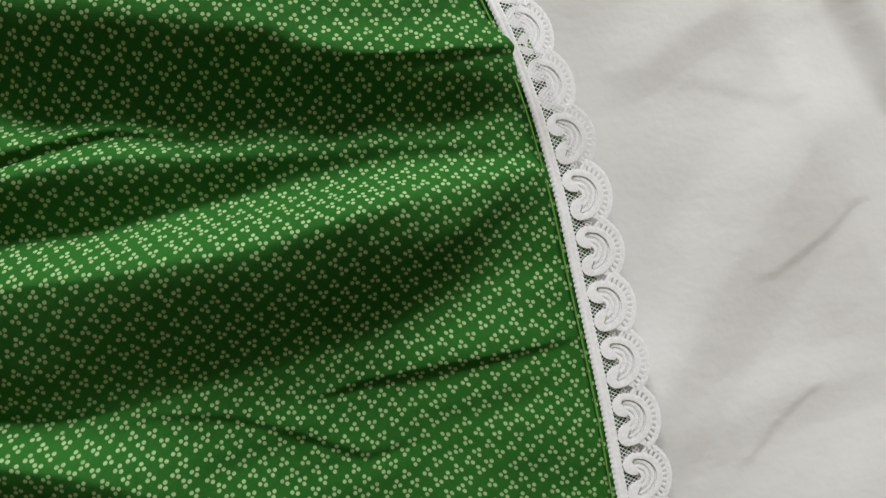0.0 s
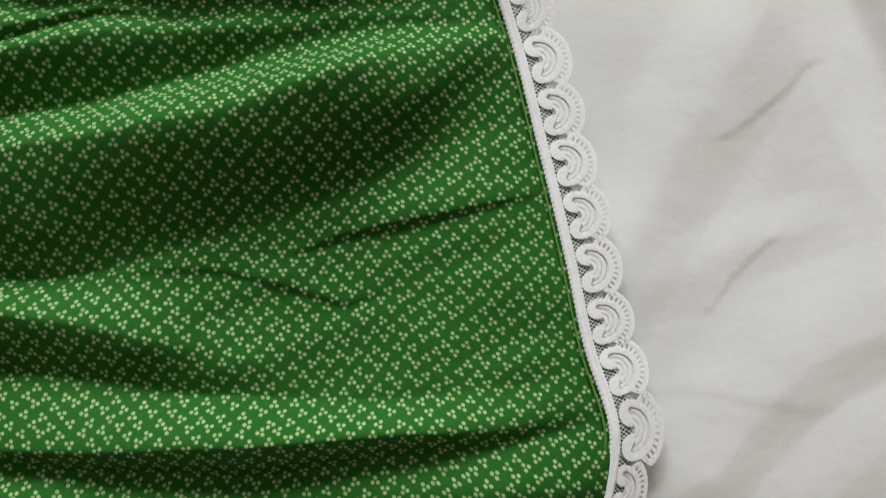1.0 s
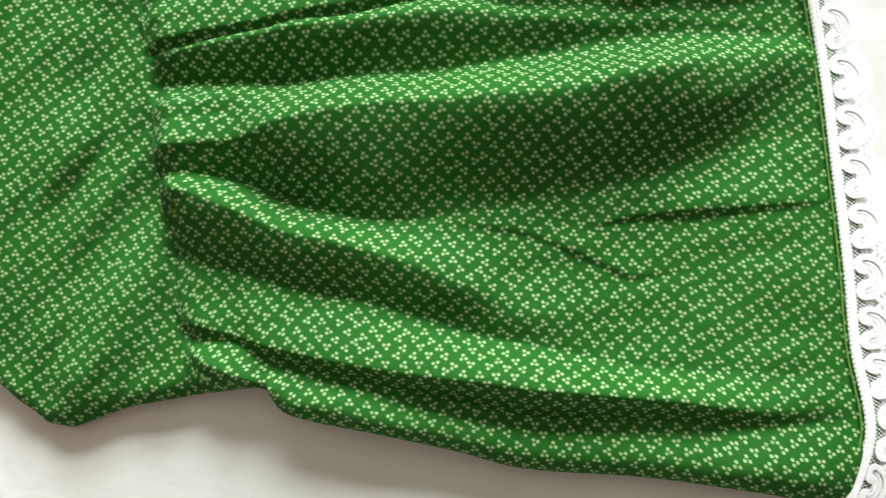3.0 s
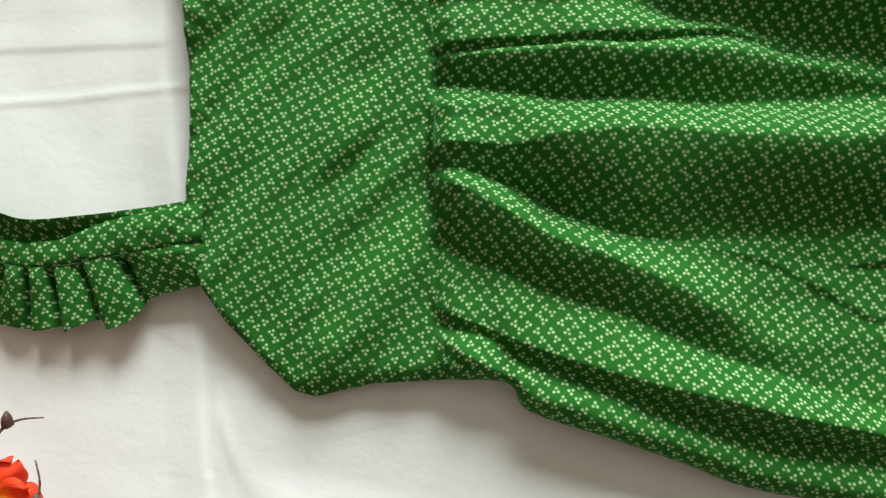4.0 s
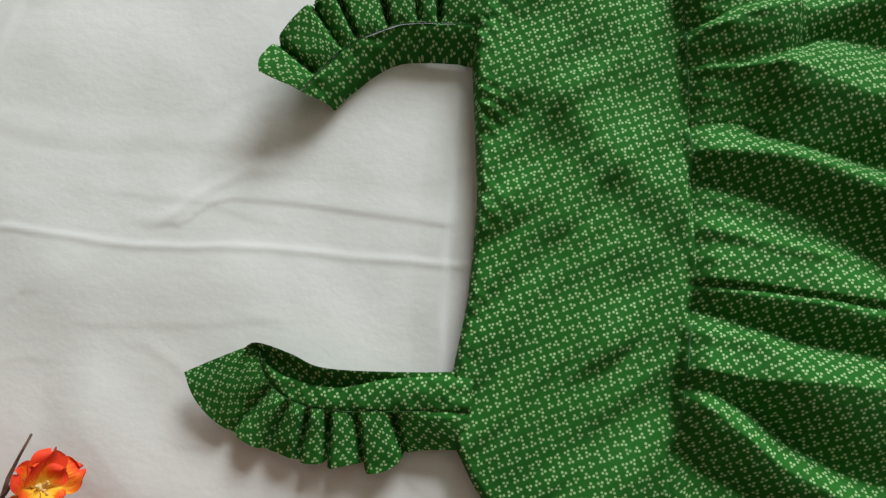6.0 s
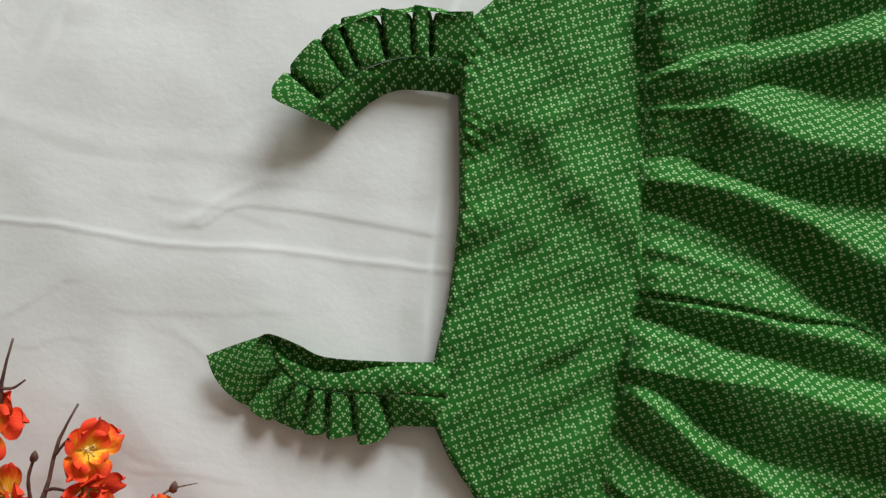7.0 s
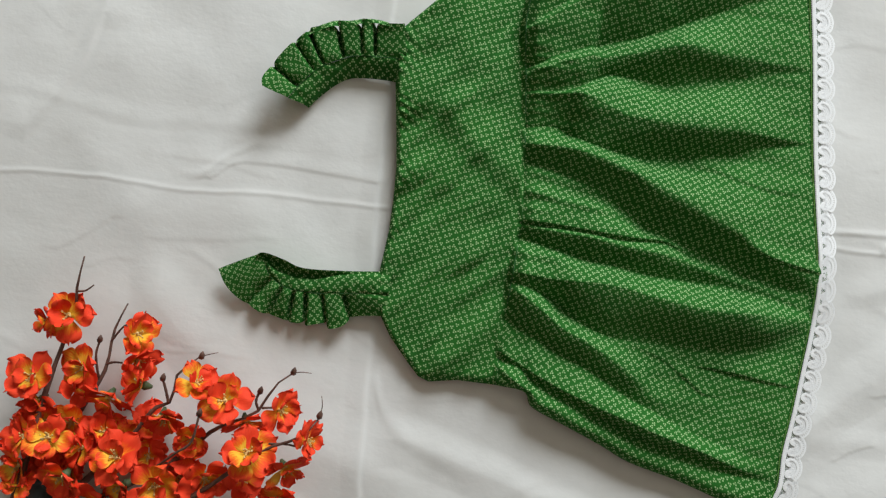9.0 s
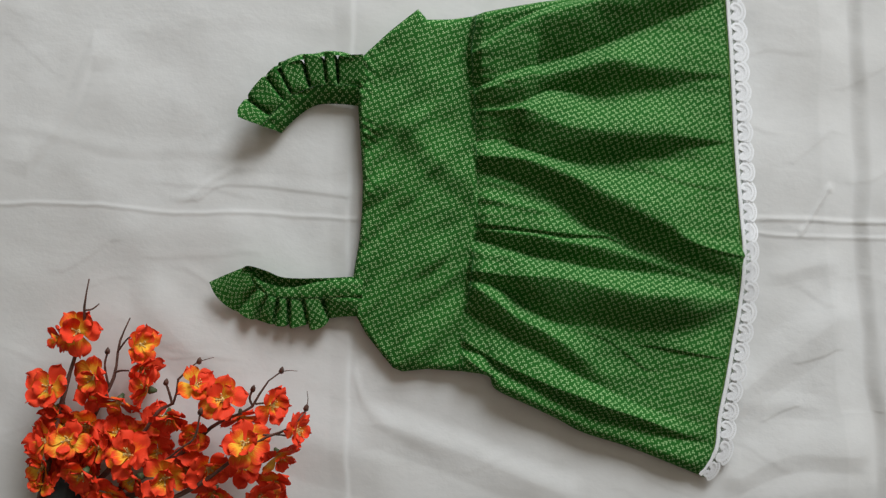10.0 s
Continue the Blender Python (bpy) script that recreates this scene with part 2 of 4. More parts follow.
# ---- the bed sheet ----
def sheet_height(x, y):
    z = 0.0022 * value_noise(x + 0.4 * y, y - 0.4 * x, 6, 3) + 0.0014 * value_noise(x + y, y - x, 15, 4) + 0.0004 * value_noise(x, y, 40, 5)
    x, y = (x + 0.003 * value_noise(x, y, 24, 6) + 0.0008 * value_noise(x, y, 70, 7), y + 0.0016 * value_noise(x, y, 22, 8) + 0.0006 * value_noise(x, y, 80, 9))
    # pressed folds: one crosses the cloth, two run along it
    z += ridge(x, y, [(-1, 0.010), (-0.3174, 0.0214), (-0.2827, 0.0228), (-0.2578, 0.0226), (-0.201, 0.0214), (-0.1385, 0.0246), (-0.074, 0.0254), (0.2258, 0.0336), (0.3021, 0.0330), (1, 0.05)], 0.00042, 0.0028, 0.0022)
    z += ridge(x, y, [(-0.1864, 0.0318), (-0.1652, 0.0432), (-0.1222, 0.0436), (-0.077, 0.0409)], 0.0004, 0.010, 0.0016, (0.012, 0.01))
    z += ridge(x, y, [(-0.1931, 0.0323), (-0.1755, 0.0454), (-0.1577, 0.0568)], 0.0004, 0.006, 0.004, (0.02, 0.02))
    z += ridge(x, y, [(0.2231, 0.0428), (0.2664, 0.0446), (0.3311, 0.0452)], 0.0006, 0.004, 0.0024, (0.01, 0.02))
    z += ridge(x, y, [(0.2714, 0.0347), (0.2791, 0.0497), (0.2887, 0.0695)], 0.0008, 0.007, 0.004, (0.004, 0.006))
    z += ridge(y, x, [(-1, -0.03), (-0.1823, -0.0636), (-0.1155, -0.0675), (-0.0605, -0.0696), (0.0213, -0.0743), (0.0948, -0.0792), (0.1565, -0.0815), (1, -0.1)], 0.0009, 0.004, 0.012)
    z -= ridge(y, x, [(-1, 0.42), (-0.1619, 0.3379), (-0.1276, 0.3338), (-0.0505, 0.3252), (0.0091, 0.3155), (0.0729, 0.3082), (1, 0.20)], 0.0036, 0.012, 0.024)
    # soft wrinkles and short sharp creases beside the hem
    z += ridge(x, y, [(0.232, -0.087), (0.2554, -0.065), (0.283, -0.0445), (0.300, -0.030)], 0.0019, 0.032, 0.024, (0.02, 0.03))
    z += ridge(x, y, [(0.2735, -0.0636), (0.284, -0.0604), (0.3027, -0.0516)], 0.0003, 0.014, 0.0013, (0.010, 0.010))
    z += ridge(x, y, [(0.2517, -0.109), (0.2607, -0.1031), (0.2735, -0.0963)], 0.0003, 0.014, 0.0012, (0.006, 0.006))
    z += ridge(x, y, [(0.2324, -0.1537), (0.2498, -0.1431), (0.272, -0.1339), (0.2951, -0.1315), (0.3174, -0.1318)], 0.0017, 0.032, 0.014, (0.02, 0.02))
    z += ridge(x, y, [(0.2574, 0.0022), (0.2728, 0.0076), (0.2863, 0.012)], 0.0008, 0.018, 0.010, (0.02, 0.02))
    z += ridge(x, y, [(0.2439, -0.0985), (0.2598, -0.096), (0.2821, -0.0966)], 0.0006, 0.012, 0.010, (0.02, 0.02))
    z += ridge(x, y, [(0.2600, -0.1720), (0.290, -0.160), (0.330, -0.155)], 0.0008, 0.024, 0.016, (0.03, 0.02))
    # wrinkles round the bodice and the blossoms
    z += ridge(x, y, [(-0.0613, -0.0905), (-0.0525, -0.1110), (-0.0310, -0.1300), (-0.004, -0.1420)], 0.0004, 0.014, 0.008, (0.006, 0.02))
    z += ridge(x, y, [(-0.2108, -0.0548), (-0.1233, -0.128), (-0.0394, -0.1566)], 0.002, 0.04, 0.03)
    z += ridge(x, y, [(-0.326, 0.1229), (-0.2096, 0.16), (-0.1213, 0.1686)], 0.0002, 0.012, 0.010, (0.05, 0.05))
    z += ridge(x, y, [(-0.3095, 0.0514), (-0.2855, 0.0881), (-0.2659, 0.132)], 0.0009, 0.022, 0.012, (0.03, 0.03))
    z += ridge(x, y, [(-0.0391, -0.1257), (0.0313, -0.149), (0.0991, -0.1715)], 0.0020, 0.02, 0.02)
    z += ridge(x, y, [(-0.30, 0.075), (-0.24, 0.065), (-0.19, 0.068)], 0.0003, 0.012, 0.006, (0.05, 0.05))
    # faint chance creases all over
    rs = np.random.RandomState(77)
    for _ in range(46):
        cx, cy, a, l = rs.uniform(-0.36, 0.38), rs.uniform(-0.2, 0.24), rs.uniform(-0.75, 0.75), rs.uniform(0.012, 0.036)
        p = [(cx - l * math.cos(a), cy - l * math.sin(a)), (cx, cy + rs.uniform(-0.004, 0.004)), (cx + l * math.cos(a), cy + l * math.sin(a))]
        near = (abs(x - cx) < 0.11) & (abs(y - cy) < 0.07)
        z[near] += ridge(x[near], y[near], p, rs.uniform(0.00008, 0.00022), rs.uniform(0.006, 0.018), rs.uniform(0.0015, 0.004), (0.015, 0.015))
    return z - 0.003


gx = np.unique(np.r_[np.linspace(-1.1, -0.42, 40), np.linspace(-0.42, 0.46, 720), np.linspace(0.46, 1.2, 40)])
gy = np.unique(np.r_[np.linspace(-1.3, -0.25, 50), np.linspace(-0.25, 0.30, 500), np.linspace(0.30, 1.0, 40)])
GX, GY = np.meshgrid(gx, gy, indexing="ij")
sheet = grid_part("bed_sheet", np.stack([GX, GY, sheet_height(GX, GY)], -1), None, SHEET)
tagged(sheet, "white cotton bed sheet with pressed folds and soft creases", "bed sheet", kind="structure")
bm = bmesh.new()
box(bm, -1.1, -1.3, Z0, 1.2, 1.0, -0.012)
bmesh.ops.bevel(bm, geom=bm.edges[:], offset=0.004, segments=2, affect="EDGES")
tagged(part("mattress", bm, SHEET), "plain white mattress under the bed sheet", "mattress", kind="structure")

# ---- the dress ----
dress = new("dress")
tagged(dress, "green cotton baby dress with cream floral print, laid flat on sheet", "dress")
BASE = 0.005

WAIST = curve([(0.016, -0.083), (0.016, -0.066), (0.015, -0.050), (0.017, -0.030), (0.0185, -0.006), (0.0205, 0.022), (0.0195, 0.044),
               (0.0165, 0.082), (0.0125, 0.121), (0.0085, 0.152), (0.011, 0.180)], 600)
HEM = curve([(0.198, -0.150), (0.2080, -0.130), (0.2095, -0.106), (0.213, -0.081), (0.2165, -0.050), (0.2195, -0.018), (0.219, 0.012),
             (0.214, 0.054), (0.208, 0.102), (0.201, 0.162), (0.195, 0.204), (0.187, 0.246)], 600)


def outward(line):
    """Unit normals in the plan, to the right of a line that runs up."""
    t = np.gradient(line, axis=0)
    t /= np.linalg.norm(t, axis=1)[:, None]
    return np.stack([t[:, 1], -t[:, 0]], -1)


HEM_EDGE = HEM + 0.0066 * outward(HEM)


def follow(x, line, values):
    """The line's y at x, and values spread evenly along it."""
    p = np.array(line)
    c = curve(p, 160)
    yy = np.interp(x, c[:, 0], c[:, 1])
    far = x > p[-1, 0]
    yy = np.where(far, p[-1, 1] + (x - p[-1, 0]) * (p[-1, 1] - p[-2, 1]) / (p[-1, 0] - p[-2, 0]), yy)
    return yy, np.interp(x, np.linspace(p[0, 0], p[-1, 0], len(values)), values)


def saw(y, knots, floor=0.002, top=0.019):
    """Folds side by side, from crest to trough to crest; the first knot is a crest, the last a trough."""
    ys = [knots[0][0]]
    for k, _ in knots[1:]:
        ys.append(np.minimum(k, ys[-1] - 0.0008))
    hs = [None] * len(knots)
    hs[-1] = np.full_like(y, floor)
    for i in range(len(knots) - 2, -1, -1):
        if i % 2 == 0:
            hs[i] = np.minimum(hs[i + 1] + 1.38 * knots[i][1] * (ys[i] - ys[i + 1]), top)
        else:
            hs[i] = np.maximum(floor, hs[i + 1] - 1.1 * (ys[i] - ys[i + 1]))
            hs[i] = np.minimum(hs[i], top * 0.8)
    z = np.where(y > ys[0], hs[0], hs[-1] + 0.0055 * np.sin(np.pi / 2 * np.clip((ys[-1] - y) / 0.016, 0, 1)))
    for i in range(len(knots) - 1):
        t = np.clip((ys[i] - y) / (ys[i] - ys[i + 1]), 0, 1)
        inside = (y <= ys[i]) & (y > ys[i + 1])
        if i % 2 == 0:
            soft = knots[i + 1][1]
            f = 0.55 * t + 0.45 * (1 - np.cos(np.pi / 2 * t))
        else:
            soft = knots[i][1]
            f = 0.35 * t + 0.65 * np.sin(np.pi / 2 * t)
        f = f * (1 - soft) + smooth01(t) * soft
        z = np.where(inside, hs[i] + (hs[i + 1] - hs[i]) * f, z)
    return z


def skirt_height(x, y):
    add = []

    def fold(line, *a):
        add.append(ridge(x, y, line, *a))

    # large folds, from the top edge down: each trough is a sharp line at which the next fold begins, each crest is round
    knots = []

    def trough(soft, line):
        knots.append(follow(x, line, soft))

    def crest(fall, line):
        knots.append(follow(x, line, fall))

    crest((0.35, 0.35), [(0.011, 0.183), (0.187, 0.250)])
    trough((0, 0), [(0.0104, 0.1512), (0.0361, 0.1711), (0.0630, 0.1867), (0.0822, 0.1934)])
    crest((0.45, 0.45), [(0.0126, 0.1493), (0.0468, 0.1727), (0.0781, 0.1849), (0.1205, 0.1975)])
    trough((0, 0.3), [(0.0152, 0.1260), (0.0382, 0.1370), (0.0654, 0.1484), (0.0907, 0.1568), (0.1225, 0.1719), (0.1565, 0.1872), (0.1878, 0.2003)])
    crest((0.45, 0.45, 0.45, 0.3), [(0.0141, 0.1206), (0.0308, 0.1278), (0.0534, 0.1356), (0.0761, 0.1407), (0.1103, 0.1495), (0.1298, 0.1494), (0.1650, 0.1487), (0.1943, 0.1490)])
    trough((0, 0, 1, 1), [(0.0131, 0.1098), (0.0361, 0.1118), (0.0492, 0.1168), (0.0583, 0.1237), (0.0714, 0.1284), (0.1047, 0.1256), (0.1315, 0.1303), (0.1545, 0.1346), (0.1698, 0.1391), (0.1948, 0.1436)])
    crest((0.28, 0.4, 0.5, 0.5, 0.5, 0.45), [(0.0133, 0.1079), (0.0401, 0.1102), (0.0557, 0.1089), (0.0717, 0.1027), (0.0798, 0.0995), (0.1070, 0.0992), (0.1459, 0.1003), (0.1734, 0.1000), (0.2009, 0.0993)])
    trough((0, 0, 0.8, 1, 0.6), [(0.0151, 0.0869), (0.0342, 0.0894), (0.0482, 0.0841), (0.0660, 0.0791), (0.0818, 0.0766), (0.0974, 0.0756), (0.1284, 0.0787), (0.1515, 0.0826), (0.1704, 0.0901), (0.2011, 0.0970)])
    crest((0.5, 0.5, 0.55, 0.55, 0.5), [(0.0180, 0.0757), (0.0392, 0.0760), (0.0588, 0.0734), (0.0787, 0.0675), (0.0989, 0.0588), (0.1191, 0.0509), (0.1394, 0.0429), (0.1597, 0.0349), (0.1806, 0.0211), (0.1929, 0.0163), (0.2109, 0.0132)])
    trough((0.3, 1, 1, 1), [(0.0189, 0.0650), (0.0406, 0.0595), (0.0605, 0.0536), (0.0806, 0.0456), (0.1014, 0.0312), (0.1216, 0.0239), (0.1417, 0.0179), (0.1617, 0.0137), (0.1819, 0.0076), (0.2105, -0.0037)])
    crest((1.2, 1.2, 1.2, 1.1, 0.7, 0, 0, 0, 0), [(0.0203, 0.0262), (0.0435, 0.0259), (0.0630, 0.0248), (0.0865, 0.0229), (0.1138, 0.0237), (0.1218, 0.0212), (0.1420, 0.0148), (0.1620, 0.0102), (0.1822, 0.0045), (0.2107, -0.0060)])
    trough((0, 0, 0, 1, 1), [(0.0204, 0.0243), (0.0437, 0.0239), (0.0632, 0.0229), (0.0867, 0.0210), (0.1139, 0.0218), (0.1220, 0.0193), (0.1421, 0.0132), (0.1621, 0.0087), (0.1823, 0.0030), (0.2109, -0.0075)])
    crest((0.5, 0.5, 0.4, 0.25, 0.1), [(0.0205, 0.0228), (0.0439, 0.0216), (0.0634, 0.0202), (0.0831, 0.0176), (0.1028, 0.0158), (0.1225, 0.0132), (0.1425, 0.0082), (0.1586, 0.0037), (0.1826, -0.0001), (0.2110, -0.0095)])
    trough((0, 0, 0.3, 1, 1), [(0.0212, 0.0147), (0.0330, 0.0126), (0.0449, 0.0098), (0.0647, 0.0056), (0.0844, 0.0034), (0.1042, -0.0000), (0.1238, -0.0011), (0.1434, -0.0014), (0.1829, -0.0040), (0.2112, -0.0110)])
    crest((0.6, 0.55, 0.55, 0.5, 0.15), [(0.0212, -0.0077), (0.0348, -0.0085), (0.0466, -0.0094), (0.0698, -0.0083), (0.0894, -0.0098), (0.1053, -0.0127), (0.1251, -0.0154), (0.1449, -0.0176), (0.1842, -0.0175), (0.2079, -0.0183)])
    trough((0, 0, 0.5, 1, 1), [(0.0199, -0.0148), (0.0317, -0.0173), (0.0438, -0.0221), (0.0561, -0.0300), (0.0684, -0.0367), (0.0845, -0.0424), (0.1081, -0.0444), (0.1277, -0.0444), (0.1475, -0.0467), (0.1866, -0.0435), (0.2098, -0.0389)])
    crest((0.5, 0.45, 0.35, 0.0, 0.0, 0.0), [(0.0202, -0.0190), (0.0284, -0.0233), (0.0407, -0.0312), (0.0531, -0.0399), (0.0693, -0.0468), (0.0856, -0.0552), (0.1021, -0.0651), (0.1187, -0.0755), (0.1517, -0.0925), (0.2122, -0.1074)])
    trough((0, 0, 0.5, 1, 1), [(0.0173, -0.0390), (0.0263, -0.0440), (0.0384, -0.0493), (0.0506, -0.0560), (0.0708, -0.0645), (0.0912, -0.0746), (0.1036, -0.0814), (0.1198, -0.0879), (0.1524, -0.1002), (0.2128, -0.1132)])
    crest((0.6, 0.9, 0.9, 0.8, 0.1), [(0.0139, -0.0586), (0.0322, -0.0680), (0.0524, -0.0773), (0.0726, -0.0850), (0.0927, -0.0916), (0.1129, -0.0979), (0.1330, -0.1037), (0.1532, -0.1096), (0.1695, -0.1150), (0.1897, -0.1205), (0.2096, -0.1217)])
    trough((0, 0, 0, 0.5), [(0.0144, -0.0644), (0.0304, -0.0693), (0.0387, -0.0760), (0.0529, -0.0827), (0.0732, -0.0916), (0.0894, -0.0981), (0.1138, -0.1080), (0.1338, -0.1127), (0.1539, -0.1170), (0.1741, -0.1221), (0.1941, -0.1253), (0.2100, -0.1260)])
    add.append(saw(y, knots))
    # small tucks caught in the seam
    for line, h in (([(0.018, 0.0060), (0.030, 0.0050), (0.042, 0.0050)], 0.0026), ([(0.016, 0.1110), (0.030, 0.1095), (0.042, 0.1120)], 0.0020),
                    ([(0.016, -0.0700), (0.026, -0.0765), (0.036, -0.0850)], 0.0028), ([(0.0165, 0.0890), (0.030, 0.0900), (0.044, 0.0895)], 0.0018)):
        fold(line, h, 0.0050, 0.0050, (0.003, 0.012))
    fold([(0.157, -0.0555), (0.183, -0.059), (0.214, -0.0625)], 0.0017, 0.014, 0.0014, (0.02, 0.004))
    fold([(0.106, -0.047), (0.126, -0.055), (0.152, -0.073)], 0.0010, 0.010, 0.002, (0.02, 0.02))
    fold([(0.176, 0.022), (0.200, 0.017), (0.222, 0.0145)], 0.0035, 0.012, 0.0020, (0.03, 0.004))
    fold([(0.150, -0.034), (0.180, -0.030), (0.205, -0.022)], 0.0014, 0.012, 0.006, (0.03, 0.01))
    fold([(0.140, 0.075), (0.175, 0.066), (0.205, 0.064)], 0.0014, 0.014, 0.003, (0.02, 0.02))
    fold([(0.028, 0.058), (0.075, 0.050)], 0.0016, 0.006, 0.004, (0.01, 0.03))
    fold([(0.026, 0.045), (0.085, 0.037)], 0.0016, 0.006, 0.004, (0.01, 0.03))
    return np.sum(add, axis=0)


def gathers(x, y, d):
    """Small tucks that die away from the seam; d is the way from it."""
    s = np.sin(y * 2 * np.pi / 0.0090 + 4.5 * value_noise(x * 0, y, 60, 8)) * np.clip(0.5 + 1.1 * value_noise(x * 0, y, 45, 9), 0.05, 1.4)
    s = s + 0.5 * np.sin(y * 2 * np.pi / 0.0056 + 4 * value_noise(x * 0, y, 80, 12)) * np.clip(value_noise(x * 0, y, 38, 13), 0, 1)
    return 0.0009 * s * np.exp(-d / (0.013 + 0.008 * value_noise(x * 0, y, 50, 10))) * smooth01(d / 0.0045)


def side_roll(v, length, r=0.011):
    """Rises from the sheet at both ends of a run from 0 to 1 over `length` metres."""
    e = np.minimum(v, 1 - v) * length
    return np.sqrt(np.clip(1 - (1 - np.clip(e / r, 0, 1))**2, 0, 1))


NU, NV = 250, 600
low = curve([(0.016, -0.083), (0.0355, -0.0855), (0.042, -0.095), (0.067, -0.1055), (0.090, -0.115), (0.110, -0.124), (0.148, -0.134), tuple(HEM_EDGE[0])], NU)
high = curve([(0.011, 0.180), (0.0541, 0.1914), (0.1027, 0.2046), tuple(HEM_EDGE[-1])], NU)
P = coons(WAIST, HEM_EDGE, low, high, NU, NV)
X, Y = P[..., 0], P[..., 1]
U = np.linspace(0, 1, NU)[:, None] * np.ones((1, NV))
V = np.ones((NU, 1)) * np.linspace(0, 1, NV)[None]
D = U * 0.21
calm = 1 - 0.60 * smooth01((U - 0.80) / 0.20)
Z = (BASE + skirt_height(X, Y) * calm * (0.66 + 0.34 * smooth01(D / 0.007)) + gathers(X, Y, D)
     + 0.0009 * value_noise(X, Y, 45, 21) + 0.0006 * value_noise(X * 0.35, Y, 160, 22))
Z = 0.0012 + (Z - 0.0012) * side_roll(V, 0.33) - 0.003 * smooth01((U - 0.9) / 0.1) * smooth01((Z - 0.004) / 0.004)
Z -= 0.0010 * np.exp(-(D / 0.0011)**2)
Z -= 0.0022 * smooth01((U - 0.964) / 0.02)
Z = np.maximum(Z, 0.0008)
Z[:, 1:-1] = (Z[:, :-2] + 2 * Z[:, 1:-1] + Z[:, 2:]) / 4
S = np.concatenate([np.zeros((NU, 1)), np.cumsum(np.sqrt(np.diff(Y, axis=1)**2 + np.diff(Z, axis=1)**2), axis=1)], 1)
S -= S[:, 300:301] - Y[:, 300:301]
Q = 0.5 * (S - Y)
for _ in range(60):
    Q[1:-1] = (Q[:-2] + 2 * Q[1:-1] + Q[2:]) / 4
S = Y + Q
XYZ = np.stack([X, Y, Z], -1)
grid_part("skirt", XYZ, np.stack([X * 0.97 - S * 0.24, S * 0.97 + X * 0.24], -1), COTTON, dress, "gathered skirt with deep soft folds")


def skirt_at(line, extra=0.0):
    """Heights of the skirt along a line near the hem."""
    row = XYZ[-10]
    return np.interp(line[:, 1], row[:, 1], row[:, 2]) + extra


# bodice
left = broken([(-0.064, -0.0465), (-0.068, -0.017), (-0.065, 0.010), (-0.0645, 0.030), (-0.065, 0.052), (-0.068, 0.078), (-0.0715, 0.104), (-0.0735, 0.127), (-0.072, 0.142)], 300)
right = WAIST[::2]
lowb = broken([(-0.064, -0.0465), (-0.056, -0.0595), (-0.043, -0.0745), (-0.035, -0.083), (-0.028, -0.0855), (-0.009, -0.0825), (0.016, -0.083)], 150)
highb = broken([(-0.072, 0.142), (-0.052, 0.163), (-0.032, 0.181), (-0.025, 0.174), (-0.007, 0.176), (0.011, 0.180)], 150)
PB = coons(left, right, lowb, highb, 150, 300)
XB, YB = PB[..., 0], PB[..., 1]
UB = np.linspace(0, 1, 150)[:, None] * np.ones((1, 300))
VB = np.ones((150, 1)) * np.linspace(0, 1, 300)[None]
ZB = BASE + 0.002 + 0.0009 * value_noise(XB + YB, YB - XB, 40, 31) + 0.0019 * value_noise((XB + YB) * 0.28, (XB - YB), 85, 32) + 0.0010 * value_noise((XB + YB) * 0.2, (XB - YB), 190, 33)
ZB += ridge(XB, YB, [(-0.0392, 0.0935), (-0.0191, 0.0774), (-0.0020, 0.0637), (0.0183, 0.0545)], 0.0042, 0.034, 0.018, (0.05, 0.006))
ZB += ridge(XB, YB, [(-0.0600, 0.0501), (-0.0471, 0.0503), (-0.0335, 0.0455), (-0.0195, 0.0355)], 0.0011, 0.020, 0.016, (0.01, 0.03))
ZB += ridge(XB, YB, [(-0.0487, -0.0327), (-0.0075, 0.0023), (0.0148, 0.0144)], 0.0019, 0.028, 0.026)
ZB += ridge(XB, YB, [(-0.0182, -0.0717), (-0.0019, -0.053), (0.0144, -0.0325)], 0.0034, 0.016, 0.016)
ZB += 0.0085 * (YB + 0.06) / 0.23 * (1 - smooth01((UB - 0.55) / 0.45))
for _ in range(8):
    ZB[1:-1] = (ZB[:-2] + 2 * ZB[1:-1] + ZB[2:]) / 4
    ZB[:, 1:-1] = (ZB[:, :-2] + 2 * ZB[:, 1:-1] + ZB[:, 2:]) / 4
ZB += (0.0007 + 0.0011 * value_noise(YB, XB * 0, 55, 34)) * np.sin((YB + 0.55 * UB * 0.08) * 2 * np.pi / 0.0078 + 3.2 * value_noise(YB, XB * 0, 45, 33)) * np.exp(-UB * 0.08 / 0.009) * smooth01((YB + 0.02) / 0.03 + 0.25)
ZB = 0.0015 + (ZB - 0.0015) * side_roll(VB, 0.2, 0.006) * np.sqrt(np.clip(1 - (1 - np.clip(UB * 0.08 / 0.004, 0, 1))**2, 0.02, 1))
row0 = np.interp(np.linspace(0, 1, 300), np.linspace(0, 1, NV), Z[0])[None] + 0.0004
ZB = ZB + (row0 - ZB[-1:]) * smooth01((UB - 0.965) / 0.035)
grid_part("bodice", np.stack([XB, YB, ZB], -1), np.stack([XB * 0.94 - YB * 0.34, YB * 0.94 + XB * 0.34], -1), COTTON, dress, "smooth bodice with a wide straight neckline")


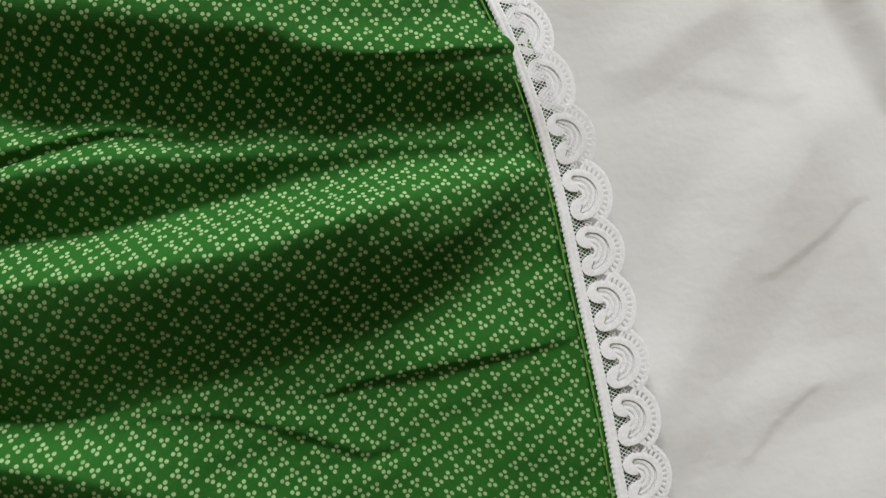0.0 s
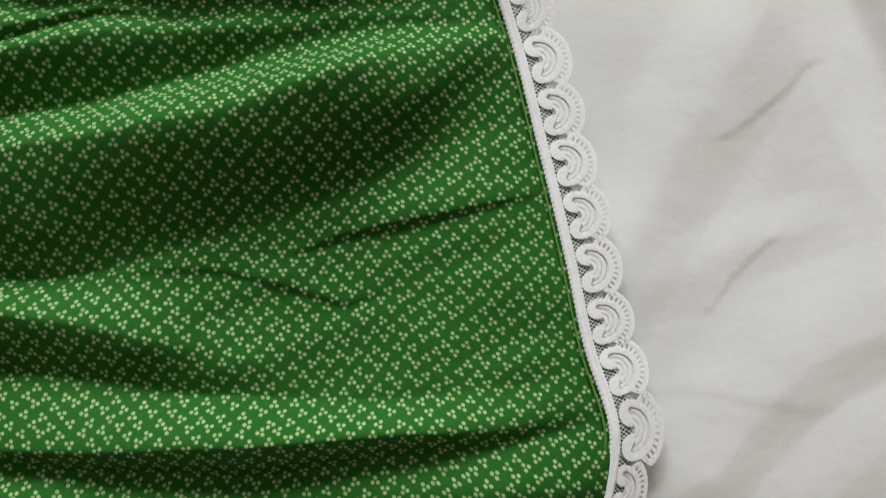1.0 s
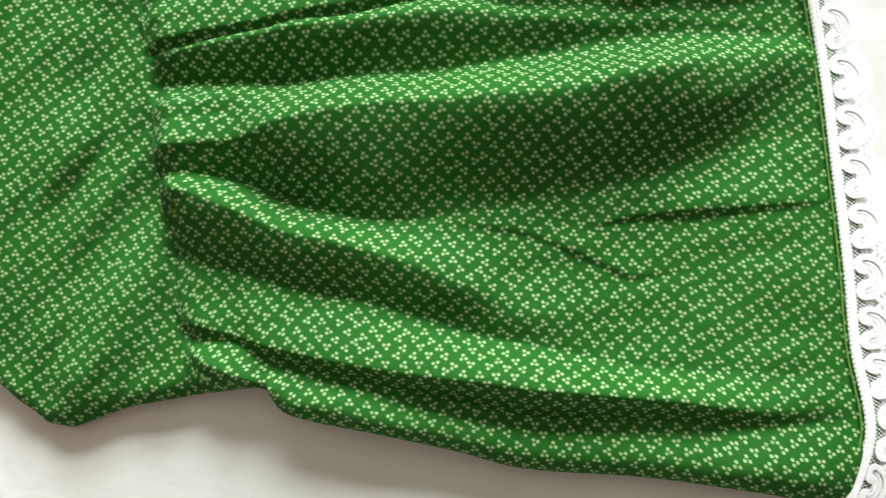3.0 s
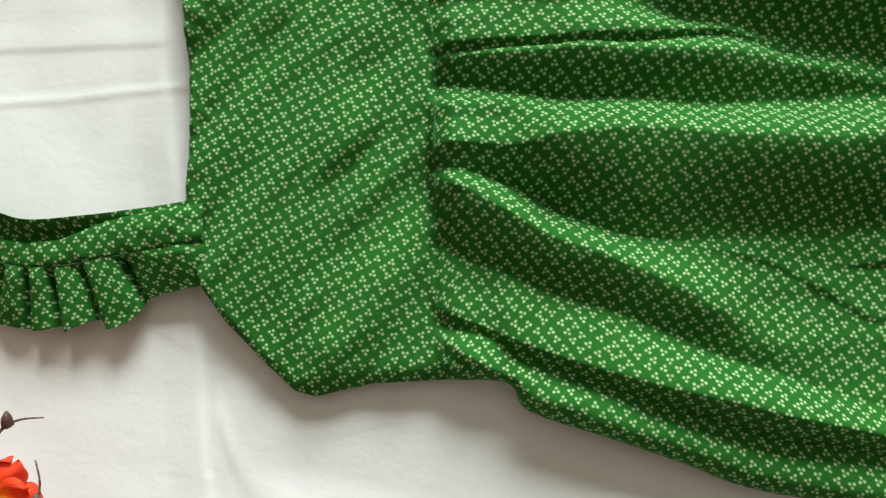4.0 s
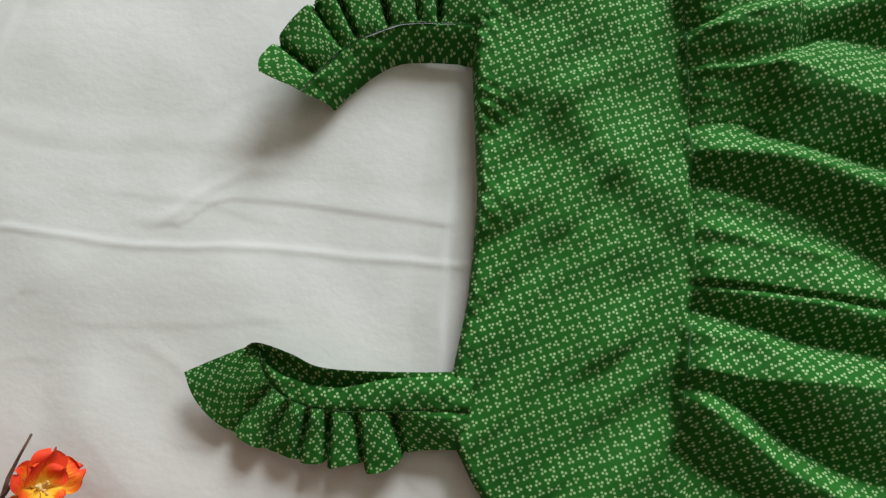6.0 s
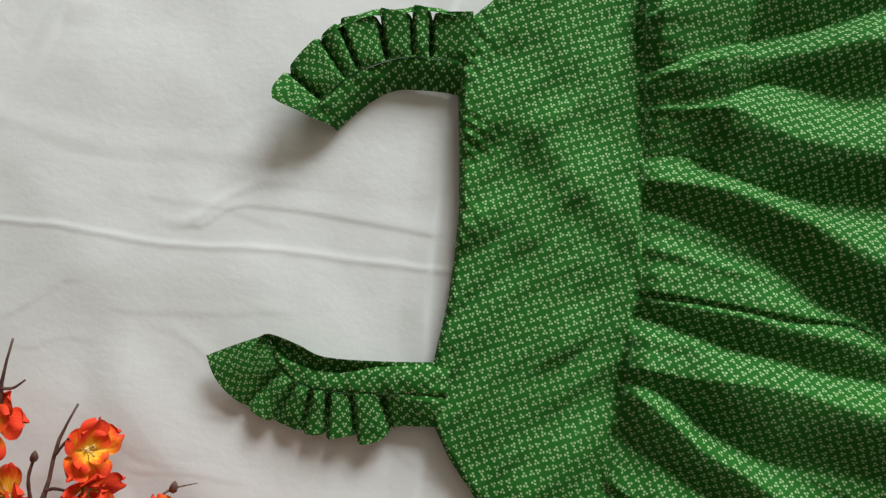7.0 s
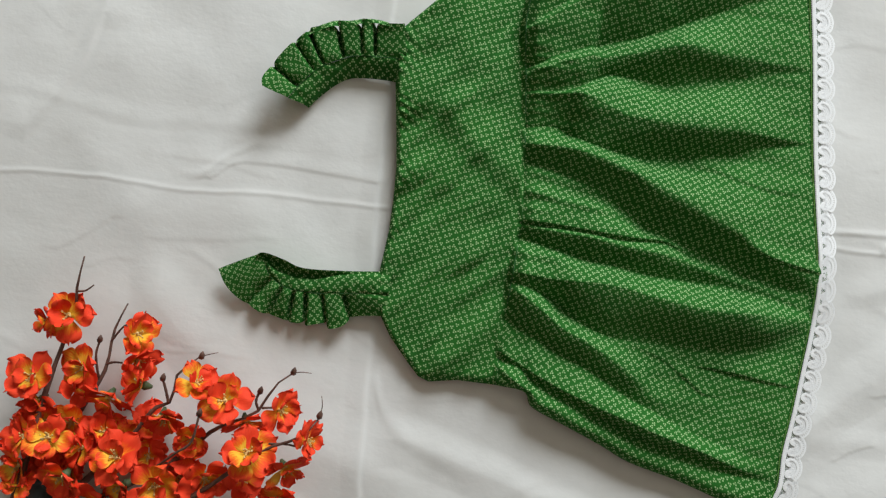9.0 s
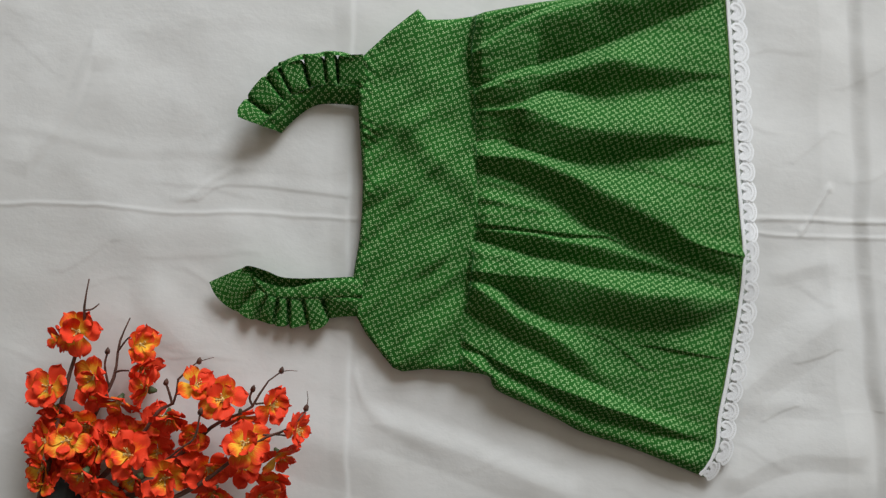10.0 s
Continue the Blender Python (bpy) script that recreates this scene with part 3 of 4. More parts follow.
def tube(bm, points, radii, sides=6, cap=True):
    """A round rod along points."""
    p = [Vector(q) for q in points]
    rings = []
    for i, c in enumerate(p):
        t = (p[min(i + 1, len(p) - 1)] - p[max(i - 1, 0)]).normalized()
        a = t.cross(Vector((0.31, 0.17, 0.93))).normalized()
        b = t.cross(a)
        r = float(radii[i] if hasattr(radii, "__len__") else radii)
        rings.append([bm.verts.new(c + r * (math.cos(2 * math.pi * k / sides) * a + math.sin(2 * math.pi * k / sides) * b)) for k in range(sides)])
    for r0, r1 in zip(rings, rings[1:]):
        for k in range(sides):
            bm.faces.new((r0[k], r0[(k + 1) % sides], r1[(k + 1) % sides], r1[k]))
    if cap:
        bm.faces.new(rings[0][::-1]), bm.faces.new(rings[-1])


# straps with their gathered frills
def strap(inner, band, outer, tucks, seed, label, z_band=0.0092, z_out=0.0045, back=None, lean=1.4, rim=None, rise=0.0):
    """A flat band between `inner` and `band`, and a frill from `band` to `outer`, all in the plan; back: the far half of the loop."""
    n = 220
    rs = np.random.RandomState(seed)
    I, B, O = curve(inner, n), curve(band, n), curve(outer, n)
    O = np.stack([np.interp(np.linspace(0, 1, n)**lean, np.linspace(0, 1, n), O[:, k]) for k in (0, 1)], -1)
    s = np.linspace(0, 1, n)[:, None]
    w = np.linspace(0, 1, 24)[None, :, None]
    e = np.sin(np.pi * w[..., 0])
    q = I[:, None] * (1 - w) + B[:, None] * w
    x, y = q[..., 0], q[..., 1]
    z = z_band + 0.0022 * np.sqrt(np.clip(e, 0, 1)) + 0.0010 * value_noise(x, y, 90, seed) + 0.0006 * value_noise(x, y, 260, seed + 5)
    z[:, :2] -= 0.003
    z += rise * (w[..., 0] - 0.5)
    st = grid_part("strap", np.stack([x, y, z], -1), np.stack([x, y], -1), COTTON, dress, label)
    # flat panels between a few sharp tucks, each panel tilted a little
    cuts = np.r_[0, np.array([t[0] for t in tucks]), 1.0]
    cell = np.searchsorted(cuts, s[:, 0], side="right").clip(1, len(cuts) - 1)
    in_cell = ((s[:, 0] - cuts[cell - 1]) / (cuts[cell] - cuts[cell - 1]))[:, None]
    tilt = (rs.choice([-1, 1], len(cuts)) * rs.uniform(0.5, 1, len(cuts)))[cell][:, None]
    dips = sum(np.exp(-((s - c) / 0.012)**2) * depth for c, depth in tucks)
    ragged = 1 - smooth01((s - 0.55) / 0.2)
    ph = (cell[:, None] + in_cell) * 2 * np.pi
    w = np.linspace(0, 1, 40)[None, :, None]
    w2 = w[..., 0]
    wid = np.linalg.norm(O - B, axis=1)[:, None]
    nrm = (O - B) / np.maximum(wid, 1e-5)
    q = B[:, None] * (1 - w) + O[:, None] * w + nrm[:, None] * (0.0050 * tilt * (in_cell - 0.5) * ragged - 0.0008 * dips)[..., None] * w**2
    t = np.gradient(B, axis=0)
    t /= np.linalg.norm(t, axis=1)[:, None]
    shift = 0.0007 * np.cos(ph + 1.5 * w2) * smooth01(w2) * smooth01(wid / 0.012)
    x, y = q[..., 0] + shift * t[:, None, 0], q[..., 1] + shift * t[:, None, 1]
    amp = smooth01(w2 / 0.25 + 0.2) * smooth01(wid / 0.012)
    fold = 0.0018 * tilt * (in_cell - 0.5) * 2 + 0.0012 * np.sin(np.pi * in_cell) - 0.0068 * dips
    z = (z_band + 0.0006 + rise / 2) * (1 - w2) + z_out * w2 + amp * fold + 0.0009 * value_noise(x, y, 120, seed + 3)
    run = np.cumsum(np.r_[0, np.linalg.norm(np.diff(O, axis=0), axis=1)])[:, None] * 1.1 * np.ones_like(x)
    grid_part("ruffle", np.stack([x, y, np.maximum(z, 0.0015)], -1), np.stack([run, w2 * wid * 1.05], -1), COTTON, st, "gathered frill along the strap")
    if back is not None:
        K = curve(back, n)
        w = np.linspace(0, 1, 16)[None, :, None]
        J = curve(band, n)
        q = J[:, None] * (1 - w) + K[:, None] * w
        z = 0.0070 + 0.0075 * smooth01((w[..., 0] - 0.62) / 0.38) * smooth01((s - 0.1) / 0.5) + 0.0008 * value_noise(q[..., 0], q[..., 1], 120, seed + 7)
        grid_part("strap_back", np.stack([q[..., 0], q[..., 1], z], -1), np.stack([q[..., 0], q[..., 1]], -1), COTTON, st, "far half of the folded strap")
    if rim:
        # far edge of the frill, seen over the near one
        i0, i1 = int(rim[0] * n), int(rim[1] * n)
        f = np.linspace(0, 1, i1 - i0)[:, None]
        w = np.linspace(0, 1, 10)[None, :]
        reach = rim[2] * np.sqrt(np.sin(np.pi * np.clip(f, 0.02, 0.98))) * (1 + 0.25 * value_noise(f, f * 0, 7, seed + 9))
        q = O[i0:i1, None] + nrm[i0:i1, None] * (-0.002 + w * (reach + 0.002))[..., None]
        z = z_out + 0.0008 - 0.006 * w**1.5 + 0.0008 * value_noise(q[..., 0], q[..., 1], 220, seed + 11)
        grid_part("ruffle_back", np.stack([q[..., 0], q[..., 1], z], -1), np.stack([q[..., 0], q[..., 1]], -1), COTTON, st, "far edge of the folded frill")
    bm = bmesh.new()
    tube(bm, [(a[0], a[1], z_band + 0.0004 + rise / 2) for a in B[::5]], 0.00025, 5)
    part("seam", bm, SEAM, st)
    return st


strap([(-0.060, -0.018), (-0.090, -0.021), (-0.109, -0.0265), (-0.128, -0.0255), (-0.1400, -0.0215)],
      [(-0.060, -0.0315), (-0.093, -0.0345), (-0.108, -0.036), (-0.125, -0.035), (-0.138, -0.0275), (-0.1437, -0.0138)],
      [(-0.060, -0.044), (-0.079, -0.050), (-0.090, -0.0565), (-0.103, -0.056), (-0.116, -0.057), (-0.127, -0.055), (-0.145, -0.051), (-0.164, -0.0395), (-0.1715, -0.0275)],
      ((0.31, 1.0), (0.45, 0.45), (0.56, 1.1), (0.64, 0.9), (0.73, 0.5), (0.82, 0.3)), 43, "narrow shoulder strap folded over at the top",
      back=[(-0.060, -0.0165), (-0.090, -0.0195), (-0.116, -0.0205), (-0.129, -0.0165), (-0.1425, -0.0136), (-0.1480, -0.0172)])
strap([(-0.064, 0.108), (-0.090, 0.1085), (-0.104, 0.106), (-0.116, 0.097), (-0.127, 0.0845)],
      [(-0.066, 0.121), (-0.097, 0.1195), (-0.110, 0.115), (-0.122, 0.108), (-0.131, 0.098), (-0.139, 0.087)],
      [(-0.069, 0.140), (-0.090, 0.142), (-0.105, 0.138), (-0.117, 0.136), (-0.133, 0.127), (-0.144, 0.115), (-0.154, 0.100), (-0.1545, 0.0915)],
      ((0.24, 1.0), (0.33, 0.6), (0.47, 0.9), (0.63, 1.0), (0.72, 0.5), (0.88, 0.7)), 52, "narrow shoulder strap curving inwards", z_band=0.0075, z_out=0.0180, lean=1.22, rise=0.0100, rim=(0.10, 0.72, 0.0030))

# waist seam
bm = bmesh.new()
tube(bm, [(a[0] - 0.0003, a[1], h) for a, h in zip(WAIST[3:-3:4], Z[0, 3:-3:4])], 0.0004, 5)
part("waist_seam", bm, SEAM, dress, "stitched waist seam")


# ---- lace along the hem ----
N_LACE = 27
LZ = np.convolve(np.pad(skirt_at(HEM, 0.0003), 30, mode="edge"), np.ones(61) / 61, mode="valid")


def along(w):
    """Place, direction and outward normal on the hem, w metres from its low end."""
    s = np.r_[0, np.cumsum(np.linalg.norm(np.diff(HEM, axis=0), axis=1))]
    p = np.array([np.interp(w, s, HEM[:, 0]), np.interp(w, s, HEM[:, 1])])
    q = np.array([np.interp(w + 0.004, s, HEM[:, 0]), np.interp(w + 0.004, s, HEM[:, 1])])
    r = np.array([np.interp(w - 0.004, s, HEM[:, 0]), np.interp(w - 0.004, s, HEM[:, 1])])
    t = (q - r) / np.linalg.norm(q - r)
    return p, t, np.array([t[1], -t[0]]), float(np.interp(w, s, LZ))


HEM_LENGTH = float(np.sum(np.linalg.norm(np.diff(HEM, axis=0), axis=1)))
PITCH = HEM_LENGTH / N_LACE

# woven tape with a beaded edge, laid over the hem
bm = bmesh.new()
n = 1500
prev = None
for i in range(n):
    w = HEM_LENGTH * i / (n - 1)
    p, t, o, z = along(w)
    bead = 0.00035 * abs(math.sin(math.pi * w / 0.00135))
    row = []
    for a, h in ((-0.0002 - bead, 0.0), (0.0002, 0.0006), (0.0008, 0.0004), (0.0015, 0.0004), (0.0021, 0.0006), (0.0024 + bead * 0.7, 0.0)):
        q = p + o * a
        row.append(bm.verts.new((q[0], q[1], z + h + 0.0004)))
    if prev:
        for a in range(5):
            bm.faces.new((prev[a], prev[a + 1], row[a + 1], row[a]))
    prev = row
lace = part("lace_trim", bm, LACE, dress, "white scalloped lace sewn along the hem")

# folded edge of the hem beside the tape
edge = HEM - 0.0016 * outward(HEM)
bm = bmesh.new()
tube(bm, [(e[0], e[1], h + 0.0005) for e, h in zip(edge[4:-4:3], LZ[4:-4:3])], 0.00032, 6)
part("hem_edge", bm, EDGE, dress, "thin light-green folded hem edge")

# fine net between tape and scallops
bm = bmesh.new()
for sgn in (-1, 1):
    for i in range(int(HEM_LENGTH / 0.00105)):
        w0 = i * 0.00105
        pts = []
        for k in range(4):
            f = k / 3
            w = w0 + sgn * 0.0042 * f
            if not 0 <= w <= HEM_LENGTH:
                break
            p, t, o, z = along(w)
            q = p + o * (0.0022 + 0.0060 * f)
            pts.append((q, t, max(z - 0.0015 * f, 0.002)))
        for (q, t, z), (q2, t2, z2) in zip(pts, pts[1:]):
            e = t * 0.00011
            bm.faces.new([bm.verts.new(c) for c in ((*(q - e), z), (*(q + e), z), (*(q2 + e), z2), (*(q2 - e), z2))])
part("net", bm, LACE, lace)


# one scallop: x along the hem, y outwards
def scallop():
    bm = bmesh.new()
    h = PITCH / 2

    def ribbon(pts, wid, z=0.0):
        pts = [Vector((*p, 0)) for p in pts]
        prev = None
        for i, c in enumerate(pts):
            t = (pts[min(i + 1, len(pts) - 1)] - pts[max(i - 1, 0)]).normalized()
            o = Vector((-t.y, t.x, 0))
            r = float(wid[i] if hasattr(wid, "__len__") else wid)
            row = [bm.verts.new(c + o * (r * a) + Vector((0, 0, z + b))) for a, b in ((-1, 0), (-0.6, 0.00003), (0.6, 0.00003), (1, 0))]
            if prev:
                for k in range(3):
                    bm.faces.new((prev[k], row[k], row[k + 1], prev[k + 1]))
            prev = row

    def arc(rx, ry, a0, a1, n, cy=0.0056):
        return [(rx * math.cos(math.radians(a0 + (a1 - a0) * i / n)), cy + ry * math.sin(math.radians(a0 + (a1 - a0) * i / n))) for i in range(n + 1)]

    # scalloped double border with square holes
    ribbon(arc(0.0091, 0.0092, 36, 144, 36), [0.00062 + 0.00020 * abs(math.sin(i * 0.9)) for i in range(37)])
    ribbon(arc(0.0058, 0.0064, -10, 190, 34), 0.00085, 0.0001)
    for i in range(12):
        a = math.radians(30 + 120 * i / 11)
        ribbon([(0.0060 * math.cos(a), 0.0056 + 0.0066 * math.sin(a)), (0.0090 * math.cos(a), 0.0056 + 0.0090 * math.sin(a))], 0.00042)
    # bars that join it to its neighbours
    for s in (-1, 1):
        ribbon([(s * 0.0074, 0.0112), (s * 0.0070, 0.0096), (s * 0.0060, 0.0082)], [0.0008, 0.0006, 0.0006])
    # thinner fan of rings and ribs
    for r, w in ((0.0043, 0.00042), (0.0029, 0.00046), (0.0015, 0.00040)):
        ribbon(arc(r, r * 1.04, -4, 184, 22), w, -0.0002)
    for i in range(30):
        a = math.radians(-4 + 188 * i / 29)
        ribbon([(0.0010 * math.cos(a), 0.0058 + 0.0010 * math.sin(a)), (0.0054 * math.cos(a), 0.0056 + 0.0060 * math.sin(a))], 0.00012, -0.0003)
    for r in (0.0050, 0.0036, 0.0022):
        ribbon(arc(r, r * 1.08, -4, 184, 20), 0.00014, -0.0003)
    # two solid curling leaves
    for s in (-1, 1):
        c = [(s * 0.0058, 0.0060), (s * 0.0056, 0.0046), (s * 0.0046, 0.0036), (s * 0.0032, 0.0037), (s * 0.0021, 0.0048), (s * 0.0013, 0.0060)]
        ribbon(curve(c, 20), [0.0007 + 0.0008 * math.sin(math.pi * min(1.0, (i / 19)**1.3)) for i in range(20)], 0.0003)
    return bm


first = None
for i in range(N_LACE):
    w = PITCH * (i + 0.5)
    p, t, o, z = along(w)
    ends = [along(min(max(w + e * PITCH / 2, 0), HEM_LENGTH)) for e in (-1, 1)]
    wide = float(np.linalg.norm((ends[1][0] + ends[1][2] * 0.010) - (ends[0][0] + ends[0][2] * 0.010)) / PITCH)
    drop = math.atan2(max(z - 0.0028, 0.0), 0.016)
    side = Vector((-t[0], -t[1], max(-0.22, min(0.22, (along(w - 0.006)[3] - along(w + 0.006)[3]) / 0.012)))).normalized()
    out = Vector((o[0], o[1], -math.tan(drop))).normalized()
    out = (out - side * out.dot(side)).normalized()
    m = Matrix((side, out, side.cross(out))).transposed().to_4x4()
    m = Matrix.Translation((p[0], p[1], z + 0.0004)) @ m @ Matrix.Translation((0, 0.0006, 0)) @ Matrix.Diagonal((wide, random.uniform(0.96, 1.0) * (0.74 if i == 0 else 1.0), 1, 1)) @ Matrix.Rotation(random.uniform(-0.03, 0.03), 4, "Z")
    if first is None:
        first = part("scallop", scallop(), LACE, lace)
        first.matrix_basis = m
    else:
        again(first, "scallop", lace, m)


# ---- the artificial blossom spray ----
spray = new("blossom_spray")
tagged(spray, "orange-red artificial cherry blossom spray lying on the sheet", "artificial flowers")
ROOT = Vector((-0.285, -0.235, 0.02))


def petal_mesh(length, width, seed):
    rs = random.Random(seed)
    bm = bmesh.new()
    lay = bm.loops.layers.uv.new("UVMap")
    nu, nv = 9, 8
    cup, curl = rs.uniform(0.05, 0.3), rs.uniform(0.0, 0.5)
    ph = rs.uniform(0, 6)
    grid = []
    for i in range(nu + 1):
        f = 1 - (1 - i / nu)**1.6
        if f < 0.62:
            wid = width * (0.20 + 0.80 * float(smooth01(f / 0.62)))
        else:
            wid = width * math.sqrt(max(0.0, 1 - ((f - 0.62) / 0.383)**2.8))
        row = []
        for j in range(nv + 1):
            g = j / nv * 2 - 1
            x = length * (f * (1 - 0.05 * g * g * f * f) + (0.045 * math.sin(g * 4 + ph) + 0.055 * math.sin(g * 7 + ph)) * f * f)
            z = length * (cup * f * f * 0.55 + 0.10 * cup * g * g * f - curl * max(0, f - 0.6)**2 * 1.6 + 0.10 * math.sin(3.5 * g + 5 * f + ph) * f)
            row.append(bm.verts.new((x, wid * g / 2, z)))
        grid.append(row)
    for i in range(nu):
        for j in range(nv):
            f = bm.faces.new((grid[i][j], grid[i + 1][j], grid[i + 1][j + 1], grid[i][j + 1]))
            for l, (a, b) in zip(f.loops, ((i, j), (i + 1, j), (i + 1, j + 1), (i, j + 1))):
                l[lay].uv = (1 - (1 - a / nu)**1.6, b / nv + seed * 3.7)
    return bm


def centre_mesh():
    rs = random.Random(5)
    bm = bmesh.new()
    bmesh.ops.create_icosphere(bm, subdivisions=1, radius=0.0022, matrix=Matrix.Translation((0, 0, 0.001)))
    for i in range(14):
        a, e = rs.uniform(0, 6.28), rs.uniform(0.5, 1.3)
        d = Vector((math.cos(a) * math.cos(e), math.sin(a) * math.cos(e), math.sin(e)))
        l = rs.uniform(0.0035, 0.0068)
        tube(bm, [d * 0.001, d * l * 0.6 + Vector((0, 0, 0.0004)), d * l], 0.00028, 4)
        bmesh.ops.create_icosphere(bm, subdivisions=1, radius=0.00065, matrix=Matrix.Translation(d * l))
    return bm


def calyx_mesh():
    bm = bmesh.new()
    tube(bm, [(0, 0, -0.006), (0, 0, -0.003), (0, 0, -0.0012), (0, 0, 0.0004)], [0.0010, 0.0024, 0.0030, 0.0022], 7)
    return bm


PROTO_CENTRE = PROTO_CALYX = None
PETALS = []


def blossom(x, y, z, tilt=20, az=0, size=1.0, petals=5):
    """One blossom: centre at (x, y, z), leaning `tilt` degrees towards the bearing az."""
    global PROTO_CENTRE, PROTO_CALYX
    m = (Matrix.Translation((x, y, z)) @ Matrix.Rotation(radians(az), 4, "Z") @ Matrix.Rotation(radians(tilt), 4, "Y")
         @ Matrix.Rotation(random.uniform(0, 6.28), 4, "Z") @ Matrix.Scale(size, 4))
    if PROTO_CENTRE is None:
        b = PROTO_CENTRE = part("blossom", centre_mesh(), STAMEN, spray)
        b.matrix_basis = m
        c = PROTO_CALYX = part("calyx", calyx_mesh(), LEAFGREEN, b)
    else:
        b = again(PROTO_CENTRE, "blossom", spray, m)
        again(PROTO_CALYX, "calyx", b, Matrix())
    for i in range(petals + 4):
        k = random.randrange(6)
        inner = i >= petals
        lift = -(-4 + 36 * random.random()) - (28 if inner else 0)
        pm = (Matrix.Rotation(2 * math.pi * (i * (1.25 if inner else 1) + random.uniform(-0.18, 0.18)) / petals, 4, "Z") @ Matrix.Translation((0.0012, 0, 0.0003 * i))
              @ Matrix.Rotation(radians(lift), 4, "Y") @ Matrix.Scale(random.uniform(0.88, 1.1) * (0.72 if inner else 1), 4))
        if len(PETALS) <= k:
            k = len(PETALS)
            PETALS.append(part("petal", petal_mesh(0.0154, 0.0146, k), PETAL, b))
            PETALS[-1].matrix_basis = pm
        else:
            again(PETALS[k], "petal", b, pm)
    return b


def twig(name, points, r0, r1, parent=None, n=14):
    q = curve(points, n)
    bm = bmesh.new()
    tube(bm, [tuple(c) for c in q], list(np.linspace(r0, r1, n) * (1 + 0.12 * np.sin(np.arange(n) * 2.1))), 7)
    return part(name, bm, TWIG, parent or spray)


def bud(x, y, z, r=0.0022):
    bm = bmesh.new()
    tube(bm, [(x, y, z - r), (x, y, z), (x + r * 0.3, y + r, z + r * 0.6), (x + r * 0.5, y + 2 * r, z + r)], [r * 0.6, r, r * 0.8, r * 0.15], 7)
    return part("bud", bm, TWIG, spray)


# main stems, from the foot of the spray outwards
def stem(*pts, r0=0.0034, r1=0.0005):
    return twig("stem", [tuple(ROOT), *pts], r0, r1, n=22)


S1 = stem((-0.272, -0.165, 0.024), (-0.262, -0.110, 0.026), (-0.257, -0.082, 0.022), (-0.250, -0.058, 0.028), (-0.249, -0.046, 0.032), (-0.246, -0.028, 0.034))
S2 = stem((-0.262, -0.165, 0.018), (-0.243, -0.122, 0.014), (-0.234, -0.099, 0.010), (-0.232, -0.075, 0.009), (-0.225, -0.056, 0.010))
S3 = stem((-0.240, -0.175, 0.022), (-0.210, -0.140, 0.026), (-0.196, -0.118, 0.028), (-0.184, -0.110, 0.030), (-0.182, -0.094, 0.033), (-0.169, -0.081, 0.035))
S4 = stem((-0.235, -0.185, 0.026), (-0.180, -0.148, 0.030), (-0.155, -0.124, 0.030), (-0.132, -0.112, 0.033), (-0.122, -0.094, 0.036), (-0.111, -0.084, 0.038))
S5 = stem((-0.225, -0.200, 0.034), (-0.165, -0.165, 0.045), (-0.135, -0.140, 0.052), (-0.117, -0.126, 0.055), (-0.099, -0.117, 0.060), (-0.090, -0.105, 0.060))
stem((-0.275, -0.180, 0.014), (-0.270, -0.150, 0.014), (-0.266, -0.125, 0.016), r0=0.0065, r1=0.001)
stem((-0.250, -0.200, 0.012), (-0.210, -0.180, 0.012), (-0.170, -0.165, 0.014), r0=0.0060, r1=0.001)
# side twigs and their hair-thin tips
twig("side_twig", [(-0.249, -0.050, 0.031), (-0.244, -0.049, 0.031), (-0.239, -0.045, 0.032)], 0.0008, 0.0004, S1)
twig("side_twig", [(-0.232, -0.080, 0.010), (-0.224, -0.070, 0.014), (-0.214, -0.066, 0.020)], 0.0008, 0.0004, S2)
twig("side_twig", [(-0.234, -0.096, 0.010), (-0.229, -0.094, 0.012), (-0.222, -0.093, 0.016)], 0.0009, 0.0006, S2)
twig("side_twig", [(-0.237, -0.105, 0.012), (-0.238, -0.090, 0.018), (-0.236, -0.080, 0.020)], 0.0009, 0.0007, S2)
twig("side_twig", [(-0.169, -0.081, 0.035), (-0.164, -0.079, 0.036), (-0.158, -0.077, 0.036)], 0.0004, 0.0002, S3)
twig("side_twig", [(-0.186, -0.112, 0.030), (-0.188, -0.104, 0.032), (-0.190, -0.097, 0.034)], 0.0010, 0.0008, S3)
twig("side_twig", [(-0.196, -0.118, 0.028), (-0.205, -0.131, 0.022), (-0.212, -0.140, 0.016)], 0.0012, 0.0007, S3)
twig("side_twig", [(-0.111, -0.084, 0.038), (-0.106, -0.083, 0.038), (-0.100, -0.083, 0.038)], 0.0004, 0.0002, S4)
twig("side_twig", [(-0.130, -0.110, 0.033), (-0.132, -0.104, 0.035), (-0.130, -0.097, 0.036)], 0.0009, 0.0008, S4)
twig("side_twig", [(-0.128, -0.108, 0.034), (-0.122, -0.107, 0.035), (-0.117, -0.107, 0.036)], 0.0008, 0.0005, S4)
twig("side_twig", [(-0.149, -0.120, 0.030), (-0.142, -0.118, 0.032), (-0.136, -0.116, 0.034)], 0.0010, 0.0006, S4)
twig("side_twig", [(-0.185, -0.148, 0.046), (-0.172, -0.136, 0.052), (-0.163, -0.128, 0.055), (-0.160, -0.112, 0.056)], 0.0008, 0.0007, S5)
twig("side_twig", [(-0.090, -0.105, 0.060), (-0.089, -0.098, 0.060), (-0.090, -0.092, 0.060)], 0.0004, 0.0002, S5)
twig("side_twig", [(-0.118, -0.124, 0.055), (-0.108, -0.123, 0.056), (-0.099, -0.124, 0.056)], 0.0007, 0.0006, S5)
